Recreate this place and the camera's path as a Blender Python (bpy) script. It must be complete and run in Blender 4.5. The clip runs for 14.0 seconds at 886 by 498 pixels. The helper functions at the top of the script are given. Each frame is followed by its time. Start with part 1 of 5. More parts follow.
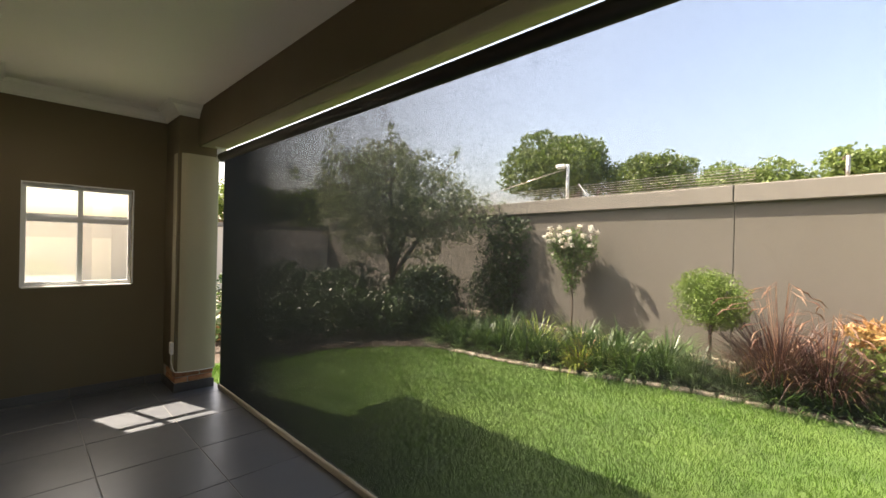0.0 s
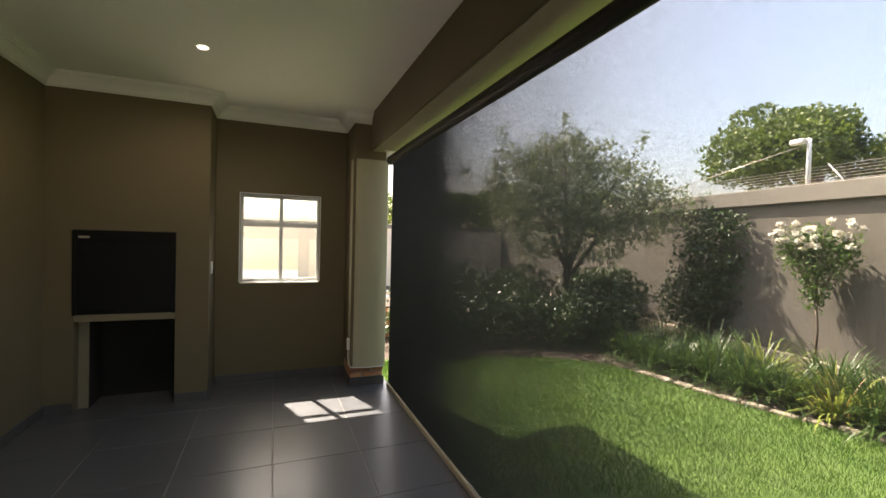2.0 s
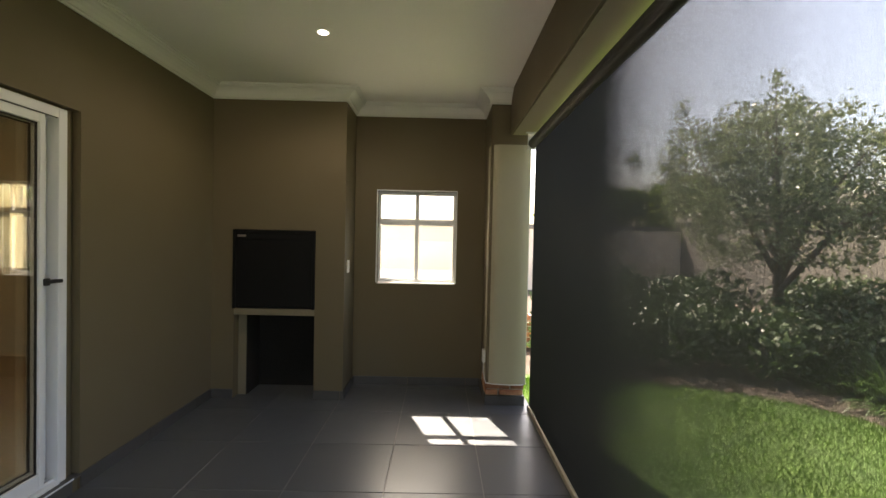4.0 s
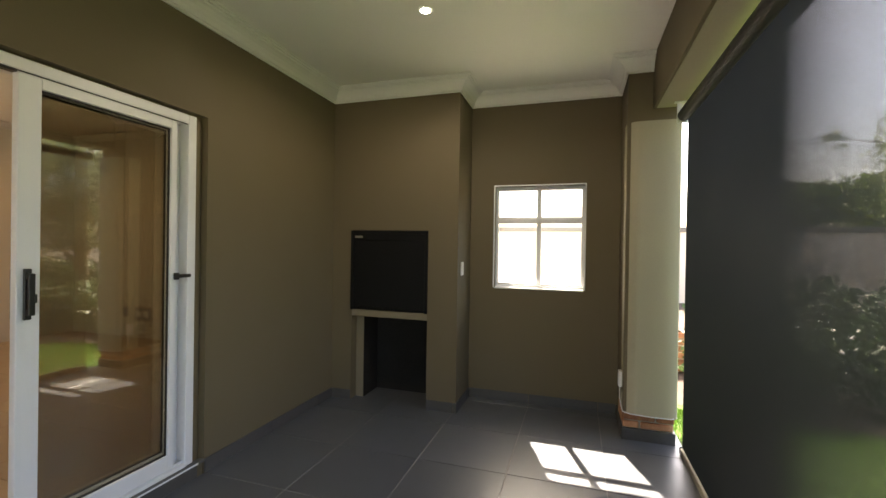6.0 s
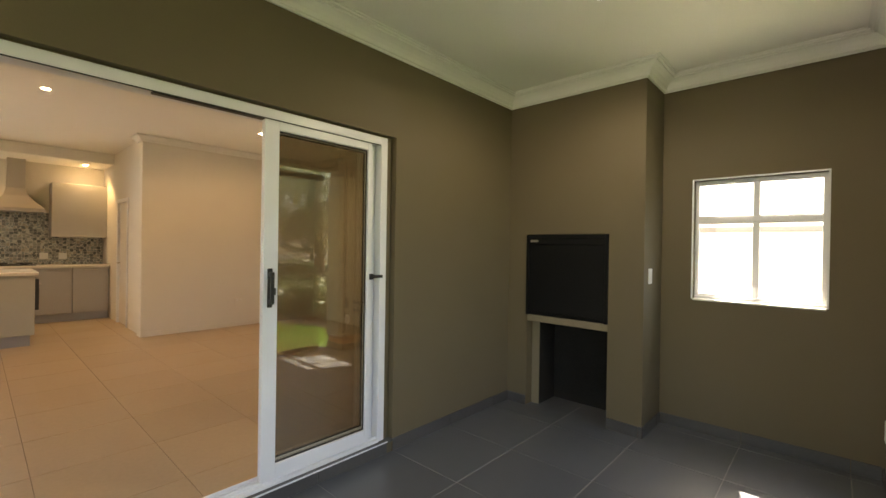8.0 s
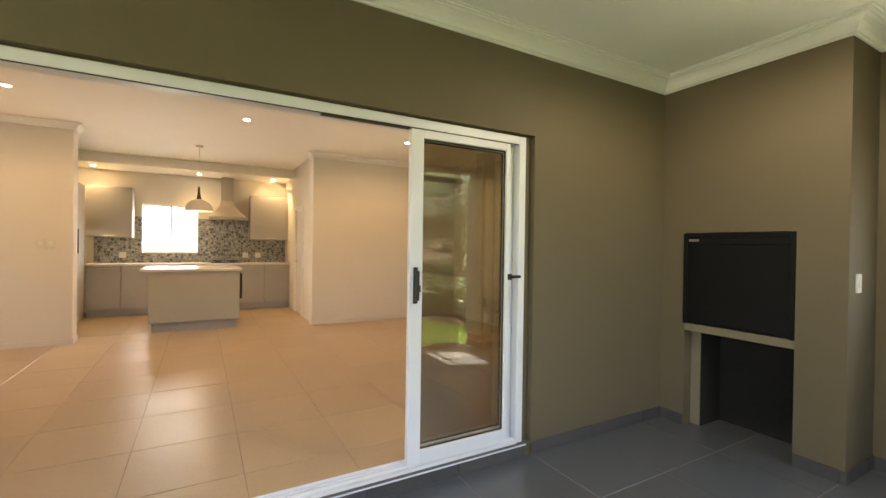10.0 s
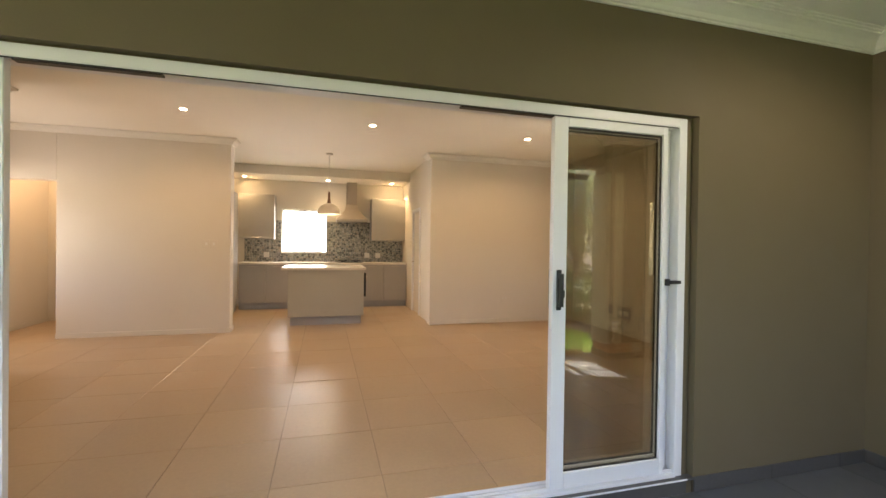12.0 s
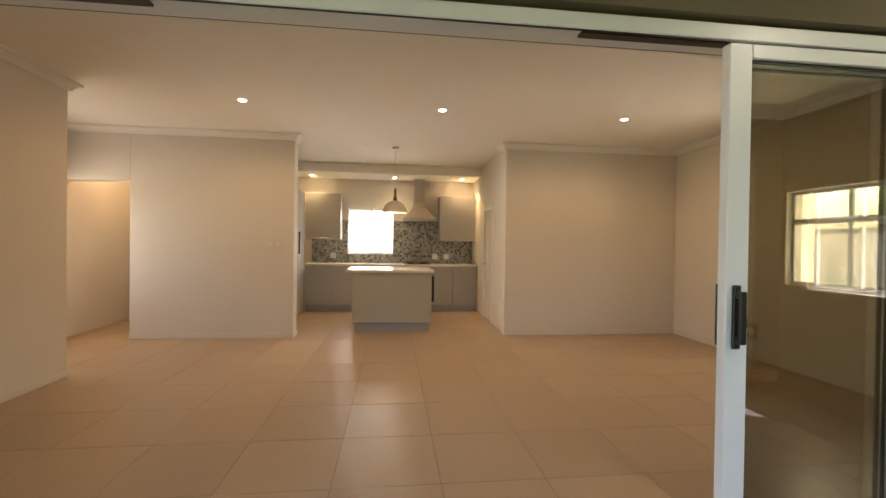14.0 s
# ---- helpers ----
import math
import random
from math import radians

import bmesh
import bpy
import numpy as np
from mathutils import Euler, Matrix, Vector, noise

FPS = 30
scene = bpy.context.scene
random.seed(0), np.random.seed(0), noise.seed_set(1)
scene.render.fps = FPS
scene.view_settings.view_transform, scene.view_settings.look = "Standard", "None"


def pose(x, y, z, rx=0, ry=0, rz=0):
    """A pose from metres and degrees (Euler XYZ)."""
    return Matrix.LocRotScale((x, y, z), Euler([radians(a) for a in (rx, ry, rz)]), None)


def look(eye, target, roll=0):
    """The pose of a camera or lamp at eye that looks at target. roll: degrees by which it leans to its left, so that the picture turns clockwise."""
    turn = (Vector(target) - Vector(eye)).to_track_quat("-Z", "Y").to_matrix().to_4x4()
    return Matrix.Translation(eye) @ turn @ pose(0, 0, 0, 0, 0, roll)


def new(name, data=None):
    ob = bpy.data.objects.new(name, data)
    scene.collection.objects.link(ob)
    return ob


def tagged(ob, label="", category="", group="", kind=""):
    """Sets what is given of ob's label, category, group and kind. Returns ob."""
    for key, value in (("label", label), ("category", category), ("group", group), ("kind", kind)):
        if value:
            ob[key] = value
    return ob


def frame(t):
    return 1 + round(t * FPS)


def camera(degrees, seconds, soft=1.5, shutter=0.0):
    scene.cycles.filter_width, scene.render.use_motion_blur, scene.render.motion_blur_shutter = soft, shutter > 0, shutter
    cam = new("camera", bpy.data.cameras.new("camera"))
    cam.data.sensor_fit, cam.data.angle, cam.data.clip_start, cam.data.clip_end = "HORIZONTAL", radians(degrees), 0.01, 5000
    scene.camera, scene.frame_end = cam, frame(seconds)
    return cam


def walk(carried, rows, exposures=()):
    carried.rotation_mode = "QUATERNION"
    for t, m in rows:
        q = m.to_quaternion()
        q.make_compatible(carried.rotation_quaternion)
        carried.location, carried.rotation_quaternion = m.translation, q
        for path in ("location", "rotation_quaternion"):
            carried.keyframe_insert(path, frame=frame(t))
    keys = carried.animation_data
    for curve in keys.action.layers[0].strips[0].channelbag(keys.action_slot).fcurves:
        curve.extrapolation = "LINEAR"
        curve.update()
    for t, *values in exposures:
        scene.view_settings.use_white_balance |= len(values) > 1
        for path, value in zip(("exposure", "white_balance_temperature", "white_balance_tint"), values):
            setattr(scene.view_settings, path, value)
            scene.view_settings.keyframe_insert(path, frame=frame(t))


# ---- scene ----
cam = camera(92.0, 14.0)
PATH = [
    (0, (0.481, 0.644, 1.545), (1.896, 2.057, 1.53), 1.5),
    (0.5, (0.55, 0.796, 1.532), (1.862, 2.305, 1.515), 1.3),
    (1, (0.643, 0.885, 1.557), (1.796, 2.519, 1.532), 1.4),
    (1.5, (0.774, 0.952, 1.573), (1.719, 2.714, 1.543), 1.4),
    (2, (0.841, 1.005, 1.56), (1.583, 2.862, 1.525), 1.4),
    (2.5, (0.884, 1.125, 1.545), (1.442, 3.045, 1.504), 1.4),
    (3, (0.993, 1.286, 1.568), (1.361, 3.251, 1.516), 1.4),
    (5.5, (1.267, 1.933, 1.433), (0.824, 3.883, 1.421), 1.0),
    (6, (1.279, 2.01, 1.441), (0.679, 3.918, 1.432), 0.9),
    (6.5, (1.333, 2.07, 1.449), (0.534, 3.904, 1.442), 0.9),
    (7, (1.341, 2.1, 1.459), (0.345, 3.834, 1.452), 0.9),
    (7.5, (1.35, 2.11, 1.457), (0.167, 3.723, 1.449), 0.9),
    (8, (1.361, 2.103, 1.454), (0.015, 3.582, 1.446), 0.9),
    (10.5, (1.344, 2.096, 1.448), (-0.456, 2.966, 1.434), 0.8),
    (11, (1.304, 2.068, 1.446), (-0.547, 2.825, 1.432), 0.8),
    (11.5, (1.213, 2.029, 1.444), (-0.679, 2.68, 1.429), 0.8),
    (12, (1.101, 1.994, 1.443), (-0.826, 2.529, 1.427), 0.8),
    (12.5, (0.961, 2.006, 1.433), (-0.994, 2.432, 1.416), 0.7),
    (13, (0.788, 2.059, 1.433), (-1.187, 2.373, 1.417), 0.7),
    (13.5, (0.608, 2.055, 1.438), (-1.375, 2.314, 1.421), 0.8),
    (14, (0.376, 2.05, 1.444), (-1.611, 2.28, 1.426), 0.8),
]

EXPOSURES = [(0, 2.02, 7500, 12), (3, 2.38, 7500, 12), (5.5, 2.9, 7300, 13), (7, 3.2, 7600, 12), (8, 3.35, 7700, 11), (10.5, 3.85, 7200, 12), (12, 3.65, 6900, 13), (14, 3.3, 6900, 12)]
walk(cam, [(t, look(eye, target, roll)) for t, eye, target, roll in PATH], EXPOSURES)

# ---- world, sun, large lights ----
SUN_DIR = Vector((0.26, -0.735, -1.0)).normalized()
world = bpy.data.worlds.new("world")
scene.world = world
world.use_nodes = True
wn = world.node_tree
sky = wn.nodes.new("ShaderNodeTexSky")
sky.sky_type = "NISHITA"
sky.sun_disc = False
sky.sun_elevation = radians(52.3)
sky.sun_rotation = math.atan2(-0.26, 0.735)
sky.dust_density = 5.0
sky.air_density = 1.0
bg = wn.nodes["Background"]
bg.inputs["Strength"].default_value = 0.15
wn.links.new(sky.outputs["Color"], bg.inputs["Color"])
sun_data = bpy.data.lights.new("sun", "SUN")
sun_data.energy = 5.0
sun_data.angle = radians(0.5)
sun_data.color = (1.0, 0.95, 0.87)
sun = new("sun", sun_data)
sun.matrix_world = look((0, 0, 30), Vector((0, 0, 30)) + SUN_DIR)
WARM = (1.0, 0.62, 0.32)
POWER_ROOM, POWER_KITCHEN, POWER_PASSAGE, POWER_PATIO = 3.6, 5.5, 3.0, 6.0


# ---- materials ----
def mat(name, color, rough=0.6, metal=0.0, vary=0.12, scale=3.0, grain=60.0, bump=0.1, dist=0.002, per_piece=0.0, coat=0.0, spec=0.5, alt=None, altscale=1.2):
    """A procedural surface: two scales of noise in colour and roughness, fine relief, and a shade of its own per piece."""
    m = bpy.data.materials.new(name)
    m.use_nodes = True
    nt = m.node_tree
    n, l = nt.nodes, nt.links
    b = n["Principled BSDF"]
    tc = n.new("ShaderNodeNewGeometry")
    big, small = n.new("ShaderNodeTexNoise"), n.new("ShaderNodeTexNoise")
    big.inputs["Scale"].default_value, small.inputs["Scale"].default_value = scale, grain
    big.inputs["Detail"].default_value, small.inputs["Detail"].default_value = 4, 3
    l.new(tc.outputs["Position"], big.inputs["Vector"])
    l.new(tc.outputs["Position"], small.inputs["Vector"])
    add = n.new("ShaderNodeMath")
    add.operation = "ADD"
    l.new(big.outputs["Fac"], add.inputs[0])
    l.new(small.outputs["Fac"], add.inputs[1])
    rng = n.new("ShaderNodeMapRange")
    rng.inputs["From Min"].default_value, rng.inputs["From Max"].default_value = 0.6, 1.4
    rng.inputs["To Min"].default_value, rng.inputs["To Max"].default_value = 1 - vary, 1 + vary
    l.new(add.outputs[0], rng.inputs["Value"])
    value = rng.outputs["Result"]
    if per_piece:
        info = n.new("ShaderNodeObjectInfo")
        pr = n.new("ShaderNodeMapRange")
        pr.inputs["To Min"].default_value, pr.inputs["To Max"].default_value = 1 - per_piece, 1 + per_piece
        l.new(info.outputs["Random"], pr.inputs["Value"])
        mul = n.new("ShaderNodeMath")
        mul.operation = "MULTIPLY"
        l.new(value, mul.inputs[0])
        l.new(pr.outputs["Result"], mul.inputs[1])
        value = mul.outputs[0]
    vm = n.new("ShaderNodeVectorMath")
    vm.operation = "SCALE"
    if alt:
        mix = n.new("ShaderNodeMixRGB")
        third = n.new("ShaderNodeTexNoise")
        third.inputs["Scale"].default_value, third.inputs["Detail"].default_value = altscale, 5
        l.new(tc.outputs["Position"], third.inputs["Vector"])
        ramp = n.new("ShaderNodeMapRange")
        ramp.inputs["From Min"].default_value, ramp.inputs["From Max"].default_value = 0.38, 0.62
        l.new(third.outputs["Fac"], ramp.inputs["Value"])
        l.new(ramp.outputs["Result"], mix.inputs["Fac"])
        mix.inputs["Color1"].default_value, mix.inputs["Color2"].default_value = (*color, 1), (*alt, 1)
        l.new(mix.outputs["Color"], vm.inputs[0])
    else:
        vm.inputs[0].default_value = color
    l.new(value, vm.inputs["Scale"])
    l.new(vm.outputs[0], b.inputs["Base Color"])
    rr = n.new("ShaderNodeMapRange")
    rr.inputs["From Min"].default_value, rr.inputs["From Max"].default_value = 0.3, 0.7
    rr.inputs["To Min"].default_value, rr.inputs["To Max"].default_value = max(rough * 0.85, 0.02), min(rough * 1.15, 1)
    l.new(big.outputs["Fac"], rr.inputs["Value"])
    l.new(rr.outputs["Result"], b.inputs["Roughness"])
    b.inputs["Metallic"].default_value = metal
    b.inputs["Coat Weight"].default_value = coat
    b.inputs["Specular IOR Level"].default_value = spec
    if bump:
        bp = n.new("ShaderNodeBump")
        bp.inputs["Strength"].default_value, bp.inputs["Distance"].default_value = bump, dist
        l.new(small.outputs["Fac"], bp.inputs["Height"])
        l.new(bp.outputs["Normal"], b.inputs["Normal"])
    return m


def leafy(name, color, alt, through_light=0.35, rough=0.5):
    """A leaf: colour changes from place to place, and some light passes through it."""
    m = mat(name, color, rough, vary=0.35, scale=2.0, grain=25.0, bump=0, alt=alt, altscale=6.0)
    nt = m.node_tree
    n, l = nt.nodes, nt.links
    b, out = n["Principled BSDF"], n["Material Output"]
    tr, mx = n.new("ShaderNodeBsdfTranslucent"), n.new("ShaderNodeMixShader")
    l.new(b.inputs["Base Color"].links[0].from_socket, tr.inputs["Color"])
    mx.inputs["Fac"].default_value = through_light
    l.new(b.outputs[0], mx.inputs[1])
    l.new(tr.outputs[0], mx.inputs[2])
    l.new(mx.outputs[0], out.inputs["Surface"])
    return m


def glass(name, tint=(0.93, 0.95, 0.94), base=0.11):
    m = bpy.data.materials.new(name)
    m.use_nodes = True
    nt = m.node_tree
    n, l = nt.nodes, nt.links
    out = n["Material Output"]
    n.remove(n["Principled BSDF"])
    t, g, mx = n.new("ShaderNodeBsdfTransparent"), n.new("ShaderNodeBsdfGlossy"), n.new("ShaderNodeMixShader")
    lw, pw, f = n.new("ShaderNodeLayerWeight"), n.new("ShaderNodeMath"), n.new("ShaderNodeMath")
    lw.inputs["Blend"].default_value = 0.5
    pw.operation, pw.inputs[1].default_value = "POWER", 5.0
    f.operation, f.inputs[1].default_value, f.inputs[2].default_value = "MULTIPLY_ADD", 0.93, base
    l.new(lw.outputs["Facing"], pw.inputs[0])
    l.new(pw.outputs[0], f.inputs[0])
    t.inputs["Color"].default_value = (*tint, 1)
    g.inputs["Roughness"].default_value = 0.004
    l.new(f.outputs[0], mx.inputs["Fac"])
    l.new(t.outputs[0], mx.inputs[1])
    l.new(g.outputs[0], mx.inputs[2])
    l.new(mx.outputs[0], out.inputs["Surface"])
    return m


def glow(name, color, strength):
    m = bpy.data.materials.new(name)
    m.use_nodes = True
    b = m.node_tree.nodes["Principled BSDF"]
    b.inputs["Base Color"].default_value = (0.8, 0.8, 0.8, 1)
    b.inputs["Emission Color"].default_value = (*color, 1)
    b.inputs["Emission Strength"].default_value = strength
    return m


def mosaic(name):
    """Small hexagon-like tiles in mixed greys, teal and sand, with grout."""
    m = mat(name, (0.3, 0.33, 0.32), 0.25, bump=0)
    nt = m.node_tree
    n, l = nt.nodes, nt.links
    b = n["Principled BSDF"]
    tc, v, e, ramp, mix, ed = n.new("ShaderNodeTexCoord"), n.new("ShaderNodeTexVoronoi"), n.new("ShaderNodeTexVoronoi"), n.new("ShaderNodeValToRGB"), n.new("ShaderNodeMixRGB"), n.new("ShaderNodeMath")
    for k in (v, e):
        k.inputs["Scale"].default_value, k.inputs["Randomness"].default_value = 21.0, 0.45
        l.new(tc.outputs["Object"], k.inputs["Vector"])
    e.feature = "DISTANCE_TO_EDGE"
    sep = n.new("ShaderNodeSeparateColor")
    l.new(v.outputs["Color"], sep.inputs[0])
    cr = ramp.color_ramp
    cr.interpolation = "CONSTANT"
    tones = [(0.0, (0.13, 0.14, 0.14)), (0.2, (0.30, 0.31, 0.29)), (0.4, (0.20, 0.21, 0.21)), (0.6, (0.36, 0.33, 0.28)), (0.8, (0.24, 0.27, 0.28))]
    cr.elements[0].color = (*tones[0][1], 1)
    cr.elements[1].position, cr.elements[1].color = tones[1][0], (*tones[1][1], 1)
    for p, c in tones[2:]:
        cr.elements.new(p).color = (*c, 1)
    l.new(sep.outputs[0], ramp.inputs["Fac"])
    ed.operation = "LESS_THAN"
    ed.inputs[1].default_value = 0.05
    l.new(e.outputs["Distance"], ed.inputs[0])
    l.new(ed.outputs[0], mix.inputs["Fac"])
    l.new(ramp.outputs["Color"], mix.inputs["Color1"])
    mix.inputs["Color2"].default_value = (0.5, 0.5, 0.47, 1)
    l.new(mix.outputs["Color"], b.inputs["Base Color"])
    return m


PAINT = mat("taupe_wall_paint", (0.145, 0.114, 0.066), 0.75, vary=0.06, scale=1.5, grain=180, bump=0.25, dist=0.001)
PLASTER = mat("pillar_and_lit_beam_plaster", (0.42, 0.38, 0.27), 0.8, vary=0.07, scale=2.5, grain=140, bump=0.3, dist=0.001)
CEILING = mat("white_ceiling_paint", (0.87, 0.85, 0.79), 0.85, vary=0.03, scale=1.0, grain=90, bump=0.08)
CORNICE = mat("white_cornice_paint", (0.80, 0.79, 0.74), 0.7, vary=0.03, scale=2.0, grain=90, bump=0.05)
ROOM = mat("cream_room_paint", (0.74, 0.70, 0.63), 0.8, vary=0.03, scale=1.2, grain=120, bump=0.12, dist=0.001)
SLATE = mat("dark_grey_porcelain", (0.095, 0.100, 0.112), 0.335, vary=0.10, scale=9.0, grain=220, bump=0.06, dist=0.0004, per_piece=0.08, spec=1.0)
SKIRT = mat("dark_grey_skirting_tile", (0.078, 0.074, 0.072), 0.4, vary=0.12, scale=5.0, grain=45, bump=0.1, per_piece=0.10)
GROUT = mat("grey_grout", (0.30, 0.29, 0.27), 0.9, vary=0.25, scale=6.0, grain=150, bump=0.3)
BEIGE = mat("beige_porcelain", (0.46, 0.335, 0.215), 0.335, vary=0.06, scale=2.5, grain=40, bump=0.03, per_piece=0.04)
BEIGE_GROUT = mat("beige_grout", (0.24, 0.18, 0.125), 0.9, vary=0.2, scale=6.0, grain=150, bump=0.3)
ALU = mat("white_powder_coat", (0.80, 0.81, 0.83), 0.35, vary=0.03, scale=3, grain=200, bump=0.03)
BLACK = mat("black_plastic", (0.015, 0.015, 0.016), 0.4, vary=0.15, bump=0.05)
STEEL_BLACK = mat("black_enamel_steel", (0.008, 0.008, 0.008), 0.5, spec=0.15, vary=0.25, scale=5, grain=120, bump=0.08)
NICHE_BLACK = mat("near_black_render", (0.014, 0.012, 0.010), 0.95, vary=0.4, scale=3, grain=60, bump=0.4)
SLAB = mat("plastered_slab", (0.23, 0.19, 0.125), 0.75, vary=0.12, scale=5, grain=120, bump=0.2)
BRICK = mat("red_brick", (0.36, 0.15, 0.08), 0.9, vary=0.3, scale=9, grain=90, bump=0.5, dist=0.003, per_piece=0.25, alt=(0.46, 0.24, 0.13), altscale=9)
MORTAR = mat("brick_mortar", (0.42, 0.38, 0.32), 0.95, vary=0.2, scale=10, grain=100, bump=0.5)
WHITE = mat("white_plastic", (0.80, 0.79, 0.76), 0.35, vary=0.02, bump=0)
FABRIC = mat("charcoal_screen_fabric", (0.013, 0.012, 0.011), 0.55, vary=0.2, scale=0.8, grain=30, bump=0)
ALU_RAIL = mat("champagne_aluminium", (0.50, 0.45, 0.34), 0.4, metal=0.5, vary=0.08, bump=0.03)
GARDEN_WALL = mat("taupe_garden_wall", (0.145, 0.13, 0.108), 0.85, vary=0.08, scale=0.9, grain=50, bump=0.3, dist=0.003, alt=(0.132, 0.117, 0.095), altscale=0.5)
COPING = mat("garden_wall_coping", (0.21, 0.19, 0.16), 0.85, vary=0.14, scale=2.0, grain=50, bump=0.4, dist=0.003)
CREAM_WALL = mat("cream_boundary_wall", (0.78, 0.69, 0.56), 0.85, vary=0.07, scale=1.0, grain=50, bump=0.3, dist=0.003)
SOIL = mat("dark_bed_soil", (0.055, 0.038, 0.026), 0.95, vary=0.4, scale=5, grain=35, bump=0.8, dist=0.02)
LAWN = mat("lawn_turf", (0.05, 0.10, 0.014), 0.9, vary=0.2, scale=5, grain=80, bump=0.3, dist=0.008, alt=(0.072, 0.125, 0.02), altscale=1.5)
EARTH = mat("dry_veld", (0.16, 0.14, 0.08), 0.95, vary=0.3, scale=0.3, grain=4, bump=0.3)
STONE = mat("pale_edging_stone", (0.32, 0.27, 0.21), 0.9, vary=0.2, scale=8, grain=60, bump=0.5, per_piece=0.2)
STONE_PAVE = mat("pale_concrete_paving", (0.62, 0.55, 0.46), 0.85, vary=0.1, scale=2, grain=60, bump=0.2)
ROOF = mat("roof_tile_grey", (0.16, 0.13, 0.11), 0.8, vary=0.2, scale=2, grain=20, bump=0.4)
BARK = mat("grey_brown_bark", (0.17, 0.125, 0.09), 0.9, vary=0.35, scale=9, grain=50, bump=0.8, dist=0.01)
GRASS = leafy("grass_blade", (0.065, 0.145, 0.012), (0.095, 0.18, 0.02), 0.3)
OLIVE = leafy("olive_leaf", (0.16, 0.20, 0.085), (0.27, 0.30, 0.17), 0.3, 0.3)
PINE = leafy("tree_leaf", (0.075, 0.125, 0.022), (0.14, 0.18, 0.035), 0.35)
LIGHT_LEAF = leafy("light_tree_leaf", (0.14, 0.20, 0.05), (0.20, 0.26, 0.07), 0.4)
LIME = leafy("lime_topiary_leaf", (0.13, 0.21, 0.035), (0.19, 0.27, 0.055), 0.35)
STRAP = leafy("strap_leaf", (0.035, 0.075, 0.018), (0.07, 0.12, 0.028), 0.3, 0.35)
LIME_STRAP = leafy("lime_strap_leaf", (0.22, 0.28, 0.05), (0.28, 0.31, 0.06), 0.35)
BLUE_STRAP = leafy("grey_green_blade", (0.06, 0.095, 0.05), (0.10, 0.13, 0.07), 0.3)
DRY_STRAP = leafy("dry_strap_leaf", (0.42, 0.27, 0.10), (0.34, 0.18, 0.07), 0.3)
IVY = leafy("ivy_leaf", (0.035, 0.065, 0.02), (0.07, 0.11, 0.035), 0.2, 0.45)
PURPLE = leafy("purple_grass_blade", (0.06, 0.026, 0.026), (0.12, 0.065, 0.045), 0.25)
PLUME = leafy("pink_seed_plume", (0.26, 0.13, 0.09), (0.40, 0.26, 0.17), 0.4)
ROSE_LEAF = leafy("rose_leaf", (0.075, 0.14, 0.035), (0.13, 0.20, 0.05), 0.3, 0.4)
PETAL = leafy("white_rose_petal", (0.80, 0.78, 0.70), (0.82, 0.76, 0.66), 0.3)
CAB = mat("grey_cabinet_laminate", (0.40, 0.39, 0.38), 0.45, vary=0.03, bump=0.02)
KICK = mat("grey_plinth_laminate", (0.36, 0.37, 0.40), 0.4, vary=0.04, bump=0.02)
ISLAND = mat("sage_grey_laminate", (0.43, 0.42, 0.37), 0.45, vary=0.03, bump=0.02)
STONE_TOP = mat("pale_quartz", (0.72, 0.68, 0.62), 0.2, vary=0.06, scale=6, grain=90, bump=0)
STEEL = mat("brushed_steel", (0.52, 0.47, 0.42), 0.35, metal=0.9, vary=0.06, scale=3, grain=200, bump=0.05)
WOOD = mat("walnut_neck", (0.16, 0.08, 0.04), 0.5, vary=0.2, scale=12, grain=60, bump=0.1)
CREAM_METAL = mat("cream_lamp_metal", (0.68, 0.64, 0.56), 0.4, vary=0.03, bump=0)
MOSAIC = mosaic("mosaic_tile")
GLASS = glass("clear_glass")
DOOR_GLASS = glass("bronze_door_glass", (0.83, 0.82, 0.75), 0.125)
LAMP_ON = glow("lit_lamp", (1.0, 0.78, 0.52), 14.0)
LAMP_PATIO = glow("lit_patio_lamp", (1.0, 0.93, 0.82), 6.0)
SKY_GLOW = glow("bright_sky", (1.0, 0.95, 0.92), 1.9)


# ---- builders ----
def finish(name, bm, material, parent=None, smooth=False):
    me = bpy.data.meshes.new(name)
    bmesh.ops.recalc_face_normals(bm, faces=bm.faces)
    if parent is not None:
        bmesh.ops.translate(bm, vec=-parent.location, verts=bm.verts)
    bm.to_mesh(me)
    bm.free()
    me.materials.append(material)
    if smooth:
        me.polygons.foreach_set("use_smooth", [True] * len(me.polygons))
    ob = new(name, me)
    if parent is not None:
        ob.parent = parent
    return ob


def add_box(bm, lo, hi, bevel=0.0, seg=1):
    c = [(a + b) / 2 for a, b in zip(lo, hi)]
    d = [abs(b - a) for a, b in zip(lo, hi)]
    got = bmesh.ops.create_cube(bm, size=1.0, matrix=Matrix.Translation(c) @ Matrix.Diagonal((*d, 1)))
    if bevel:
        edges = list({e for v in got["verts"] for e in v.link_edges})
        bmesh.ops.bevel(bm, geom=edges, offset=min(bevel, min(d) * 0.45), segments=seg, affect="EDGES", profile=0.5)


def boxes(name, spans, material, parent=None, bevel=0.003, seg=1):
    """One mesh out of several boxes, each (lo, hi)."""
    bm = bmesh.new()
    for lo, hi in spans:
        add_box(bm, lo, hi, bevel, seg)
    return finish(name, bm, material, parent)


def box(name, lo, hi, material, parent=None, bevel=0.003, seg=1):
    return boxes(name, [(lo, hi)], material, parent, bevel, seg)


def empty(name, x, y, z, *tags):
    e = new(name)
    e.location = (x, y, z)
    return tagged(e, *tags)


